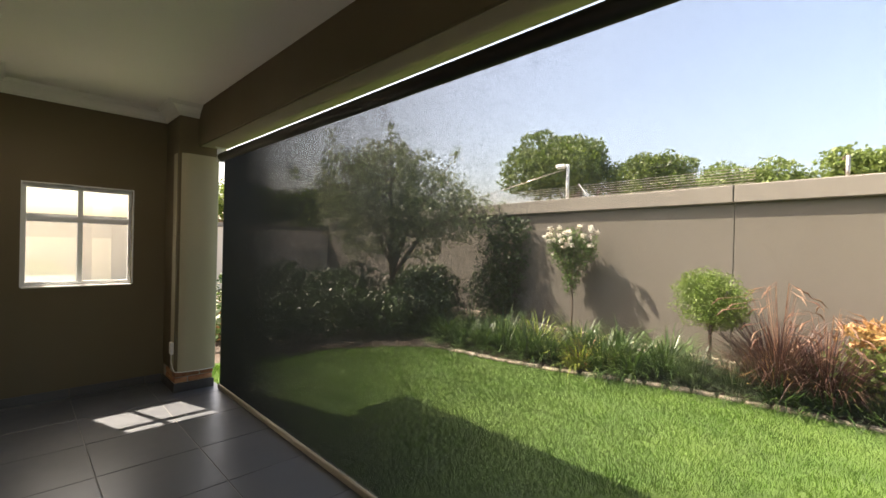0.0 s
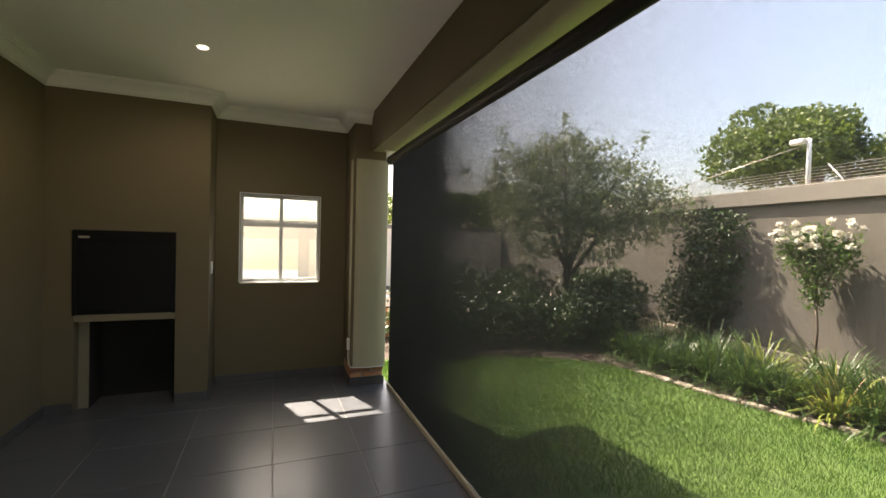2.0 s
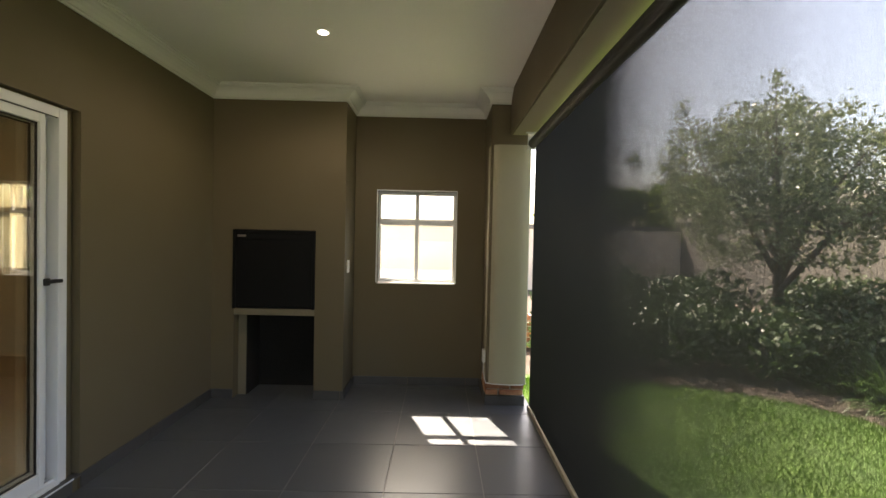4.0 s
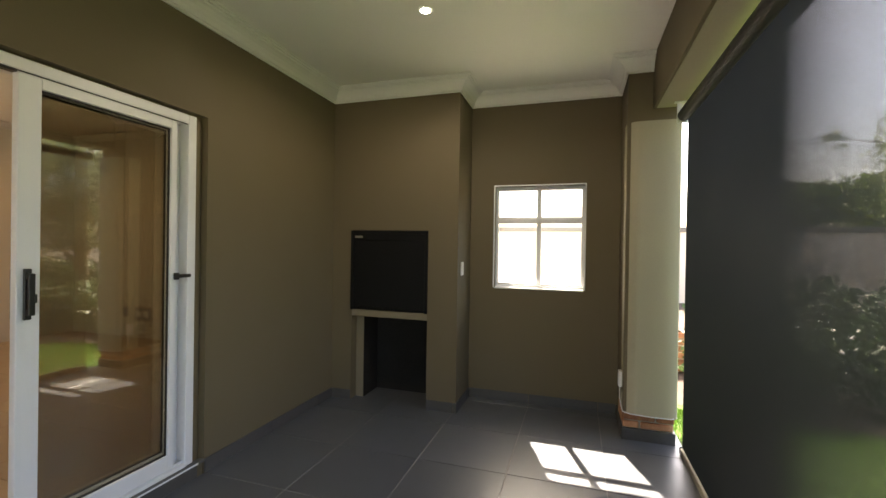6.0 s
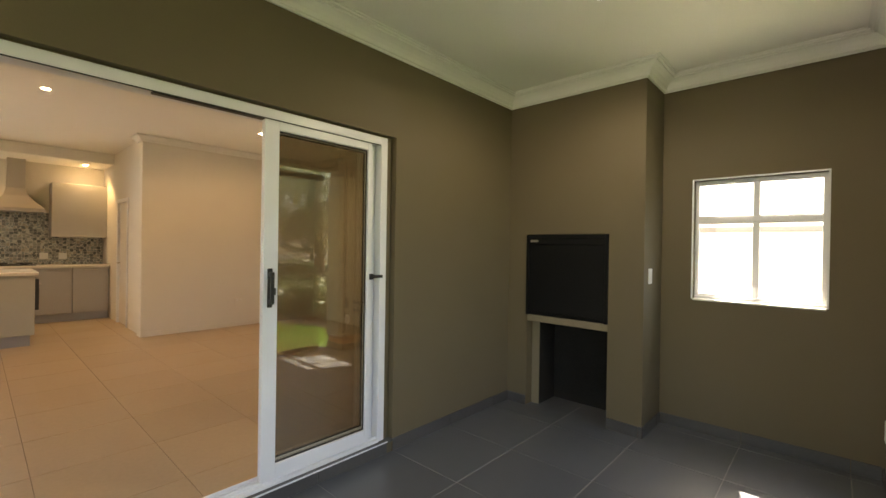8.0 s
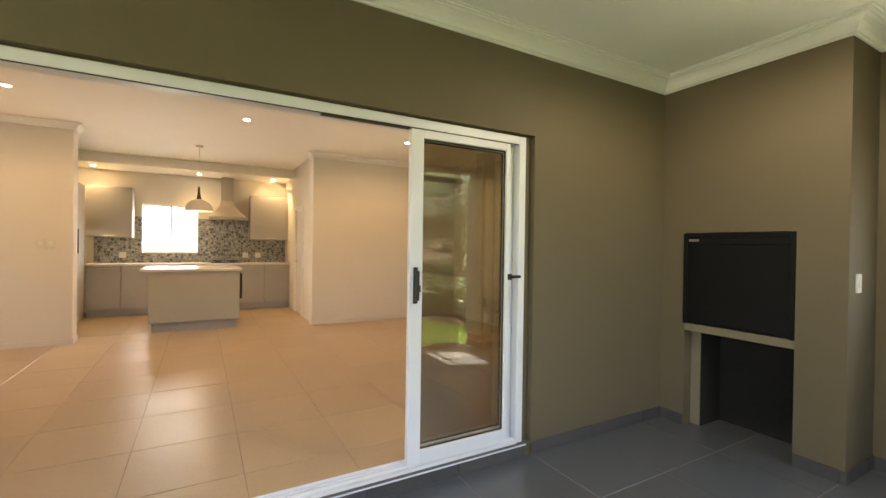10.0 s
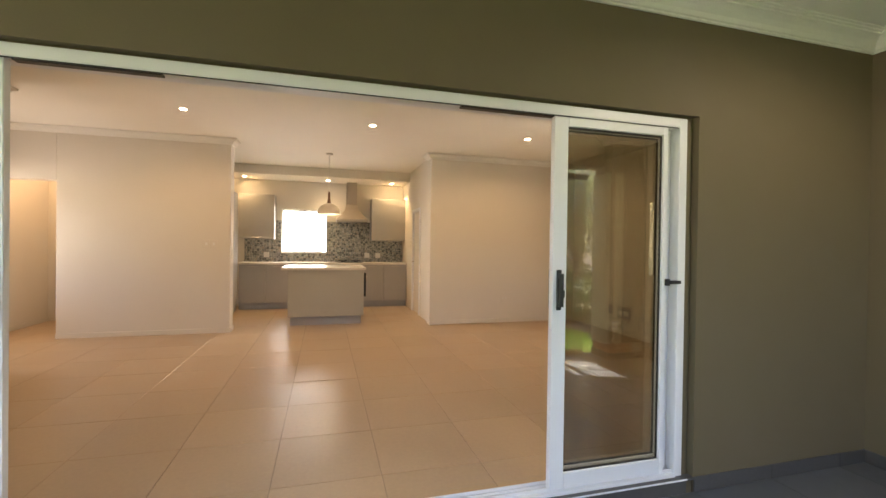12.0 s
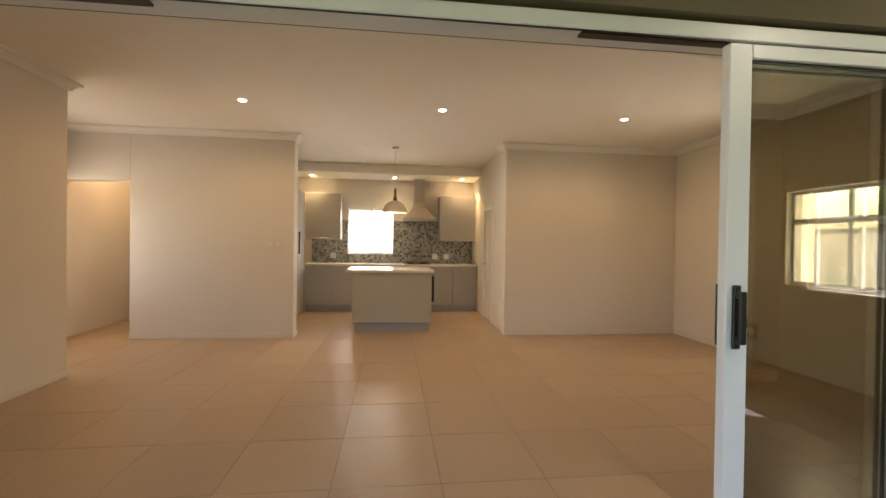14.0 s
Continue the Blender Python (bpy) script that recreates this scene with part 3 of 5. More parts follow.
boxes("brush_strip", [((FX1 - 0.048, y0, OPEN_TOP - 0.063), (FX1 - 0.012, y1, OPEN_TOP - 0.055)) for y0, y1 in ((0.80, 1.32), (2.66, 3.19))] + [((FX1 - 0.008, OPEN0 + 0.06, OPEN_TOP - 0.060), (FX1 - 0.004, OPEN1 - 0.06, OPEN_TOP - 0.055))], BLACK, door, bevel=0)


def leaf(y0, y1, x0, x1, pull=0, label=""):
    """A glazed leaf with stiles, rails, gaskets and, on the side pull, its black handle."""
    lf = empty("leaf", (x0 + x1) / 2, (y0 + y1) / 2, 0.12)
    lf.parent = door
    lf.location = Vector(((x0 + x1) / 2, (y0 + y1) / 2, 0.12)) - door.location
    def part(name, spans, m, bevel=0.003):
        bm = bmesh.new()
        for lo, hi in spans:
            add_box(bm, lo, hi, bevel)
        bmesh.ops.translate(bm, vec=(-(x0 + x1) / 2, -(y0 + y1) / 2, -0.12), verts=bm.verts)
        ob = finish(name, bm, m)
        ob.parent = lf
        return ob
    a, b = (0.085, 0.034) if pull < 0 else (0.034, 0.085)
    z0, z1 = 0.115, OPEN_TOP - 0.060
    part("stile", [((x0, y0, z0), (x1, y0 + a, z1)), ((x0, y1 - b, z0), (x1, y1, z1))], ALU)
    part("rail", [((x0, y0 + a, z0), (x1, y1 - b, z0 + 0.085)), ((x0, y0 + a, z1 - 0.05), (x1, y1 - b, z1))], ALU)
    g0, g1, h0, h1 = y0 + a, y1 - b, z0 + 0.085, z1 - 0.05
    q0, q1 = (x0 + x1) / 2 - 0.006, (x0 + x1) / 2 + 0.006
    part("gasket", [((q0, g0, h0), (q1, g0 + 0.005, h1)), ((q0, g1 - 0.005, h0), (q1, g1, h1)), ((q0, g0 + 0.005, h0), (q1, g1 - 0.005, h0 + 0.007)), ((q0, g0 + 0.005, h1 - 0.008), (q1, g1 - 0.005, h1))], BLACK, 0)
    p = part("pane", [(((x0 + x1) / 2 - 0.002, g0 + 0.004, h0), ((x0 + x1) / 2 + 0.002, g1 - 0.004, h1))], DOOR_GLASS, 0)
    p.visible_shadow = False
    if pull:
        c = y0 + 0.036 if pull < 0 else y1 - 0.036
        part("handle", [((x1, c - 0.014, 1.10), (x1 + 0.012, c + 0.014, 1.32)), ((x1 + 0.010, c - 0.010, 1.12), (x1 + 0.038, c + 0.010, 1.145)), ((x1 + 0.010, c - 0.010, 1.275), (x1 + 0.038, c + 0.010, 1.30)), ((x1 + 0.026, c - 0.012, 1.12), (x1 + 0.040, c + 0.012, 1.30)), ((x1 + 0.012, c + 0.010, 1.17), (x1 + 0.024, c + 0.028, 1.21)),
                        ((x0 - 0.022, c - 0.026, 1.10), (x0 - 0.012, c - 0.002, 1.32)), ((x0 - 0.014, c - 0.024, 1.12), (x0, c - 0.004, 1.145)), ((x0 - 0.014, c - 0.024, 1.275), (x0, c - 0.004, 1.30))], BLACK)
    return lf


leaf(3.19, 3.94, -1.016, -0.976, -1)
leaf(3.25, 4.015, -1.074, -1.036, 0)
leaf(0.04, 0.78, -1.016, -0.976, 1)
leaf(-0.035, 0.725, -1.074, -1.036, 0)
boxes("latch", [((-0.99, 3.935, 1.235), (-0.955, 4.03, 1.255)), ((-0.976, 3.925, 1.225), (-0.960, 3.955, 1.265))], BLACK, door)
w = boxes("doorstep", [((DW - 0.040, OPEN0, 0.074), (DW + 0.012, WALL1, 0.088))], SKIRT, bevel=0.002)
tagged(w, "dark grey tiled doorstep under the sliding door", "doorstep", **STRUCT)
box("edge_trim", (DW + 0.012, OPEN0, 0.080), (DW + 0.016, OPEN1, 0.090), ALU, w, bevel=0.001)

# ---- screen blind ----
BL_Y0, BL_Y1, BL_X = -0.4, 5.40, 2.008
blind = tagged(empty("screen_blind", BL_X, 2.0, 0), "charcoal mesh roller blind let down to the ground", "blind")
PITCH, THREAD, DEPTH = 0.0014, 0.00021, 0.00064


def threads(name, spans, material, parent):
    """Many thin bars as one mesh, each (lo, hi)."""
    verts, faces = [], []
    px, py, pz = parent.location
    for lo, hi in spans:
        k = len(verts)
        verts += [(x - px, y - py, z - pz) for x in (lo[0], hi[0]) for y in (lo[1], hi[1]) for z in (lo[2], hi[2])]
        faces += [(k, k + 1, k + 3, k + 2), (k + 4, k + 6, k + 7, k + 5), (k, k + 4, k + 5, k + 1), (k + 2, k + 3, k + 7, k + 6), (k, k + 2, k + 6, k + 4), (k + 1, k + 5, k + 7, k + 3)]
    me = bpy.data.meshes.new(name)
    me.from_pydata(verts, [], faces)
    me.materials.append(material)
    ob = new(name, me)
    ob.parent = parent
    return tagged(ob, kind="stuff")


n_up = int((BL_Y1 - BL_Y0) / PITCH)
warp = []
for i in range(n_up):
    y = BL_Y0 + i * PITCH
    warp.append(((BL_X, y, 0.03), (BL_X + DEPTH * (0.72, 1.35)[i % 2] * random.uniform(0.95, 1.05), y + THREAD, 2.38)))
threads("warp_threads", warp, FABRIC, blind)
n_over = int(2.35 / PITCH)
threads("weft_threads", [((BL_X + 0.0002, BL_Y0, 0.03 + i * PITCH), (BL_X + 0.00045, BL_Y1, 0.03 + i * PITCH + THREAD)) for i in range(n_over)], FABRIC, blind)
boxes("selvedge", [((BL_X - 0.0006, BL_Y1 - 0.012, 0.04), (BL_X + 0.0014, BL_Y1 + 0.002, 2.36))], FABRIC, blind, bevel=0)
lathe("roller", (1.985, 0, 2.402), [(0.043, BL_Y0 - 0.02), (0.043, BL_Y1 + 0.01)], FABRIC, blind, n=18, axis="y")
lathe("roller_cap", (1.985, 0, 2.402), [(0.018, BL_Y1 + 0.01), (0.022, BL_Y1 + 0.012), (0.022, BL_Y1 + 0.02), (0.012, BL_Y1 + 0.022), (0.012, BL_Y1 + 0.034)], BLACK, blind, n=14, axis="y")
boxes("bracket", [((1.94, BL_Y1 + 0.02, 2.35), (2.03, BL_Y1 + 0.026, 2.499)), ((1.92, BL_Y1 - 0.01, 2.490), (2.03, BL_Y1 + 0.026, 2.499))], WHITE, blind)
boxes("bottom_rail", [((BL_X - 0.016, BL_Y0, 0.0), (BL_X + 0.018, BL_Y1, 0.05))], ALU_RAIL, blind, bevel=0.01, seg=3)
boxes("rail_end", [((BL_X - 0.018, BL_Y1, 0.0), (BL_X + 0.02, BL_Y1 + 0.012, 0.052))], BLACK, blind, bevel=0.006)

# ---- barbecue ----
bq = tagged(empty("built_in_barbecue", (HX0 + HX1) / 2, CH_Y, HZ0), "black steel built-in barbecue with its front shut", "barbecue")
boxes("casing", [((HX0 + 0.004, CH_Y - 0.012, HZ0), (HX0 + 0.03, CH_Y + 0.38, HZ1 - 0.004)), ((HX1 - 0.03, CH_Y - 0.012, HZ0), (HX1 - 0.004, CH_Y + 0.38, HZ1 - 0.004)), ((HX0 + 0.03, CH_Y - 0.012, HZ1 - 0.036), (HX1 - 0.03, CH_Y + 0.38, HZ1 - 0.004))], STEEL_BLACK, bq)
boxes("front_panel", [((HX0 + 0.03, CH_Y + 0.004, HZ0 + 0.004), (HX1 - 0.03, CH_Y + 0.012, HZ1 - 0.09)), ((HX0 + 0.03, CH_Y - 0.004, HZ1 - 0.09), (HX1 - 0.03, CH_Y + 0.008, HZ1 - 0.036))], STEEL_BLACK, bq, bevel=0.002)
boxes("badge", [((HX0 + 0.045, CH_Y - 0.008, HZ1 - 0.07), (HX0 + 0.125, CH_Y - 0.004, HZ1 - 0.05))], STEEL, bq, bevel=0.001)
boxes("grip", [((HX0 + 0.06, CH_Y - 0.004, HZ0 + 0.02), (HX1 - 0.06, CH_Y + 0.004, HZ0 + 0.035))], STEEL_BLACK, bq, bevel=0.003)

# ---- small fixtures of the patio ----
sw = tagged(empty("light_switch", CH_X, 5.72, 1.2), "white light switch on the chimney breast", "switch")
boxes("plate", [((CH_X, 5.685, 1.19), (CH_X + 0.011, 5.755, 1.31))], WHITE, sw)
boxes("rocker", [((CH_X + 0.011, 5.705, 1.225), (CH_X + 0.016, 5.735, 1.275))], WHITE, sw, bevel=0.002)
so = tagged(empty("wall_socket", PIL_X, 5.62, 0.38), "white socket on the pillar with a loose cable", "socket")
boxes("box", [((PIL_X - 0.032, 5.575, 0.38), (PIL_X - 0.004, 5.645, 0.50))], WHITE, so, bevel=0.005)
tube("cable", [(PIL_X - 0.02, 5.6, 0.38), (PIL_X - 0.022, 5.59, 0.30), (PIL_X - 0.012, 5.56, 0.24), (PIL_X - 0.004, 5.525, 0.212), (PIL_X + 0.05, 5.512, 0.205), (PIL_X + 0.2, 5.512, 0.198), (1.96, 5.512, 0.200), (2.0, 5.54, 0.205)], 0.0042, WHITE, so)


def downlight(x, y, z, lamp, label, power, color, size=0.05, spread=None):
    d = tagged(empty("downlight", x, y, z), label, "downlight", "ceiling downlights")
    lathe("ring", (x, y, z), [(size * 0.72, 0), (size, -0.002), (size, -0.005), (size * 0.8, -0.008), (size * 0.72, -0.006)], WHITE, d, n=24)
    lathe("bulb", (x, y, z), [(size * 0.70, -0.0065), (size * 0.5, -0.0085)], lamp, d, n=20)
    ld = bpy.data.lights.new("downlight_lamp", "SPOT")
    ld.energy, ld.color, ld.shadow_soft_size = power, color, 0.035
    ld.spot_size, ld.spot_blend = radians(spread or 172), 0.5
    lo = new("downlight_lamp", ld)
    lo.matrix_world = look((x, y, z - 0.02), (x, y + 0.0001, z - 2))
    return d


downlight(0.362, 4.49, PCEIL, LAMP_PATIO, "small round lit downlight in the patio ceiling", POWER_PATIO, (1.0, 0.9, 0.75), 0.045)
for y in (0.41, 2.58, 4.77):
    downlight(-4.47, y, RCEIL, LAMP_ON, "small round lit downlight in the room ceiling", POWER_ROOM, WARM)
for y, share in ((0.42, 1.0), (2.06, 0.25), (3.42, 1.0)):
    downlight(-8.35, y, 2.80, LAMP_ON, "small round lit downlight under the kitchen bulkhead", POWER_KITCHEN * share, (1.0, 0.66, 0.30), 0.05, 120)
# hidden behind the passage lintel: an added lamp that warms the passage
downlight(-6.7, -1.95, RCEIL, LAMP_ON, "unseen downlight added to light the passage", POWER_PASSAGE, WARM)

# ---- living room fittings ----
s2 = tagged(empty("switch_plate", LX, 0.38, 1.36), "cream double switch plate on the living-room wall", "switch")
boxes("plate", [((LX, 0.285, 1.36), (LX + 0.01, 0.375, 1.48)), ((LX, 0.385, 1.36), (LX + 0.01, 0.475, 1.48))], ROOM, s2)
for y in (0.315, 0.415):
    box("rocker", (LX + 0.01, y, 1.40), (LX + 0.014, y + 0.03, 1.44), WHITE, s2, bevel=0.001)
s3 = tagged(empty("room_socket", RX, 5.06, 0.44), "cream double socket low on the wall", "socket")
boxes("plate", [((RX, 5.0, 0.445), (RX + 0.01, 5.14, 0.56))], ROOM, s3)
for y in (5.03, 5.09):
    box("rocker", (RX + 0.01, y, 0.52), (RX + 0.013, y + 0.02, 0.545), WHITE, s3, bevel=0.001)

wo = tagged(empty("wall_outlet", -4.5, RIGHT, 0.36), "grey wall outlet plates with a loose white cable", "outlet")
box("plate", (-4.86, RIGHT - 0.012, 0.40), (-4.77, RIGHT, 0.52), KICK, wo)
box("plate", (-4.62, RIGHT - 0.012, 0.36), (-4.34, RIGHT, 0.52), KICK, wo)
box("surround", (-4.64, RIGHT - 0.006, 0.34), (-4.32, RIGHT, 0.54), STEEL, wo, bevel=0.002)
box("surround", (-4.875, RIGHT - 0.006, 0.385), (-4.755, RIGHT, 0.535), STEEL, wo, bevel=0.002)
for x in (-4.60, -4.47):
    box("module", (x, RIGHT - 0.018, 0.40), (x + 0.10, RIGHT - 0.012, 0.48), WHITE, wo, bevel=0.002)
tube("cable", [(-4.48 + 0.07 * math.cos(a * 0.7), RIGHT - 0.02 - 0.002 * a, 0.25 + 0.07 * math.sin(a * 0.7)) for a in range(28)], 0.006, WHITE, wo, 6)
tube("lead", [(-4.48, RIGHT - 0.016, 0.37), (-4.46, RIGHT - 0.02, 0.34), (-4.42, RIGHT - 0.02, 0.26)], 0.006, WHITE, wo, 6)

# ---- kitchen ----
CF = -8.16                         # cabinet fronts


def cabinet(name, y0, y1, z0, z1, x0, x1, label, doors, group, grip="", m=None):
    """A cabinet facing the living room, with a body, doors and a slim grip on each."""
    c = tagged(empty(name, (x0 + x1) / 2, (y0 + y1) / 2, z0), label, "cabinet", group)
    box("body", (x0, y0, z0), (x1 - 0.02, y1, z1), m or CAB, c, bevel=0.002)
    step = (y1 - y0) / doors
    for i in range(doors):
        box("door", (x1 - 0.019, y0 + i * step + 0.002, z0 + 0.002), (x1, y0 + (i + 1) * step - 0.002, z1 - 0.002), m or CAB, c, bevel=0.002)
        if grip:
            h = z1 - 0.05 if grip == "top" else z0 + 0.02
            mid = y0 + (i + 0.5) * step
            box("handle", (x1, mid - 0.09, h), (x1 + 0.014, mid + 0.09, h + 0.012), STEEL, c, bevel=0.003)
    return c


for y0, y1 in ((0.36, 0.85), (0.855, 1.345), (1.35, 2.0), (2.005, 2.76), (2.765, 3.24), (3.245, 3.735)):
    cabinet("base_cabinet", y0, y1, 0.235, 1.01, BX, CF, "grey laminate base cabinet under the counter", 1, "kitchen base cabinets", "top")
k = tagged(box("plinth", (BX, 0.36, RFLOOR), (CF - 0.05, 3.735, 0.233), KICK, bevel=0.002), "grey plinth under the kitchen cabinets", "plinth")
k = tagged(box("counter", (BX, 0.36, 1.012), (CF + 0.025, 3.745, 1.052), STONE_TOP, bevel=0.004), "pale stone kitchen counter", "counter")
cabinet("wall_cabinet", 0.30, 0.985, 1.53, 2.455, BX, -8.42, "grey laminate wall cabinet", 1, "kitchen wall cabinets", "bottom")
cabinet("wall_cabinet", 2.995, 3.745, 1.53, 2.455, BX, -8.42, "grey laminate wall cabinet", 1, "kitchen wall cabinets", "bottom")
pc = tagged(empty("pantry_cabinet", -7.5, 0.05, RFLOOR), "tall grey pantry cabinet with slim black handles", "cabinet")
box("body", (-8.14, KL, RFLOOR), (-6.35, 0.33, 2.42), CAB, pc, bevel=0.002)
for i in range(3):
    box("door", (-8.13 + i * 0.595, 0.33, 0.22), (-8.13 + (i + 1) * 0.595 - 0.004, 0.35, 2.41), CAB, pc, bevel=0.002)
    box("handle", (-7.60 + i * 0.595, 0.35, 1.25), (-7.585 + i * 0.595, 0.375, 1.65), BLACK, pc, bevel=0.003)
b = tagged(boxes("backsplash", [((BX, 0.99, 1.052), (BX + 0.01, KW0, 1.94)), ((BX, KW1, 1.052), (BX + 0.01, 2.99, 1.94)), ((BX, 0.36, 1.052), (BX + 0.01, 0.99, 1.53)), ((BX, 2.99, 1.052), (BX + 0.01, 3.745, 1.53)), ((BX, KW0, 1.052), (BX + 0.01, KW1, KWZ0 - 0.003))], MOSAIC, bevel=0), "grey and teal mosaic tile backsplash", "backsplash")
for y in (0.80, 2.93, 3.18):
    q = tagged(empty("kitchen_socket", BX + 0.01, y, 1.14), "white double socket on the mosaic backsplash", "socket", "kitchen sockets")
    box("plate", (BX + 0.01, y - 0.055, 1.14), (BX + 0.02, y + 0.055, 1.25), WHITE, q)
    box("rockers", (BX + 0.02, y - 0.03, 1.205), (BX + 0.024, y + 0.03, 1.23), WHITE, q, bevel=0.001)
hb = tagged(empty("gas_hob", -8.42, 2.55, 1.052), "black gas hob set in the counter", "hob")
box("plate", (-8.68, 2.27, 1.052), (-8.24, 2.80, 1.062), STEEL_BLACK, hb)
for y in (2.39, 2.67):
    for x in (-8.58, -8.36):
        lathe("burner", (x, y, 1.062), [(0.045, 0), (0.045, 0.012), (0.03, 0.02)], BLACK, hb, n=12)
        boxes("grate", [((x - 0.09, y - 0.006, 1.08), (x + 0.09, y + 0.006, 1.092)), ((x - 0.006, y - 0.09, 1.08), (x + 0.006, y + 0.09, 1.092)), ((x - 0.09, y - 0.006, 1.062), (x - 0.08, y + 0.006, 1.08)), ((x + 0.08, y - 0.006, 1.062), (x + 0.09, y + 0.006, 1.08))], BLACK, hb, bevel=0)
hd = tagged(empty("cooker_hood", -8.55, 2.57, 1.93), "brushed steel chimney cooker hood", "cooker hood")
bm = bmesh.new()
pr = [((-8.77, -8.28), (2.24, 2.90), 1.93), ((-8.77, -8.28), (2.24, 2.90), 1.985), ((-8.77, -8.36), (2.33, 2.81), 2.07), ((-8.77, -8.46), (2.42, 2.72), 2.19), ((-8.77, -8.52), (2.46, 2.68), 2.32)]
rings = [[bm.verts.new(p) for p in ((xs[0], ys[0], z), (xs[1], ys[0], z), (xs[1], ys[1], z), (xs[0], ys[1], z))] for xs, ys, z in pr]
for r, s in zip(rings, rings[1:]):
    for i in range(4):
        bm.faces.new((r[i], r[(i + 1) % 4], s[(i + 1) % 4], s[i]))
bm.faces.new(rings[0]), bm.faces.new(rings[-1])
finish("canopy", bm, STEEL, hd)
box("flue", (-8.77, 2.46, 2.32), (-8.52, 2.68, 2.80), STEEL, hd, bevel=0.003)
isl = tagged(empty("kitchen_island", -6.65, 2.04, RFLOOR), "grey kitchen island with a pale stone top", "island")
box("body", (-7.06, 1.435, 0.245), (-6.21, 2.645, 1.012), ISLAND, isl, bevel=0.004)
box("plinth", (-7.02, 1.475, RFLOOR), (-6.25, 2.605, 0.245), KICK, isl, bevel=0.002)
box("worktop", (-7.12, 1.33, 1.012), (-6.17, 2.675, 1.055), STONE_TOP, isl, bevel=0.006, seg=2)
box("oven_front", (-6.88, 2.645, 0.56), (-6.24, 2.685, 0.96), BLACK, isl, bevel=0.004)
box("oven_glass", (-6.84, 2.685, 0.62), (-6.28, 2.690, 0.84), BLACK, isl, bevel=0.002)
box("oven_handle", (-6.80, 2.684, 0.875), (-6.32, 2.715, 0.895), STEEL, isl, bevel=0.006)
pd = tagged(empty("pendant_lamp", -6.45, 2.065, RCEIL), "cream dome pendant lamp with a wooden neck", "pendant lamp")
PX, PY = -6.45, 2.065
lathe("canopy", (PX, PY, RCEIL), [(0.055, 0), (0.055, -0.018), (0.02, -0.028)], CREAM_METAL, pd)
tube("cord", [(PX, PY, RCEIL - 0.02), (PX, PY, 2.33)], 0.004, WHITE, pd, 6)
lathe("neck", (PX, PY, 0), [(0.012, 2.335), (0.018, 2.30), (0.020, 2.22), (0.036, 2.13)], WOOD, pd)
lathe("shade", (PX, PY, 0), [(0.036, 2.135), (0.07, 2.125), (0.135, 2.09), (0.175, 2.04), (0.195, 1.975), (0.202, 1.945), (0.197, 1.945), (0.188, 1.975), (0.165, 2.035), (0.125, 2.08), (0.06, 2.11)], CREAM_METAL, pd, n=32)
lathe("bulb", (PX, PY, 0), [(0.015, 2.10), (0.03, 2.05), (0.034, 2.02), (0.02, 1.985)], LAMP_ON, pd, n=14)
kd = tagged(empty("door_1", (KDX0 + KDX1) / 2, KR, RFLOOR), "plain closed cream kitchen side door in a white frame", "door", **STRUCT)
boxes("frame", [((KDX0, KR - 0.015, RFLOOR), (KDX0 + 0.06, KR + 0.08, KDZ)), ((KDX1 - 0.06, KR - 0.015, RFLOOR), (KDX1, KR + 0.08, KDZ)), ((KDX0 + 0.06, KR - 0.015, KDZ - 0.06), (KDX1 - 0.06, KR + 0.08, KDZ))], ALU, kd)
box("panel", (KDX0 + 0.062, KR + 0.02, RFLOOR + 0.005), (KDX1 - 0.062, KR + 0.06, KDZ - 0.062), ROOM, kd)
boxes("handle", [((KDX0 + 0.09, KR - 0.03, 1.10), (KDX0 + 0.20, KR - 0.015, 1.12)), ((KDX0 + 0.09, KR - 0.03, 1.10), (KDX0 + 0.11, KR + 0.02, 1.12))], STEEL, kd)
bk = tagged(box("backdrop", (-12.0, -1.5, 0.0), (-11.95, 5.5, 4.5), SKY_GLOW, bevel=0), "glaring daylight outside the kitchen window", "backdrop", **STRUCT)

# ---- garden ----
GZ = -0.10


def edge(y):
    """Where the lawn ends and the flower bed begins."""
    return 6.25 - 0.95 / (1 + math.exp(-(y - 3.1) * 1.4)) - 0.10 * max(0, y - 5.0)


def rim(y):
    """The same, with the lawn's rounded far end."""
    return edge(y) if y < 5.2 else max(2.10, edge(5.2) - 3.1 * (1 - math.sqrt(max(0.0, 1 - ((y - 5.2) / 1.5) ** 2))))


def wall_x(y):
    return 7.62 + 0.115 * (y - 2.0)


gy = [-6 + 0.2 * i for i in range(110)]
w = box("ground", (-600, -600, GZ - 0.25), (600, 600, GZ - 0.06), EARTH, bevel=0)
tagged(w, "dry open ground to the horizon", "ground", **STRUCT)
verts, faces = [], []
for i, y in enumerate(gy):
    e = rim(y)
    verts += [(2.06 + (e - 2.06) * k / 8, y, GZ + 0.012 * noise.noise((k * 0.8, y, 0))) for k in range(9)]
for i in range(len(gy) - 1):
    faces += [(i * 9 + k, i * 9 + k + 1, i * 9 + k + 10, i * 9 + k + 9) for k in range(8)]
w = tagged(raw("lawn", verts, faces, LAWN), "sunny mown green lawn", "lawn", **STRUCT)
# pale ground added out of view as a reflector for the patio ceiling
w = tagged(box("pavement", (-6, -12, GZ - 0.06), (2.2, -3.42, GZ + 0.03), STONE_PAVE, bevel=0.004), "unseen pale paving added to bounce light into the patio", "pavement", **STRUCT)
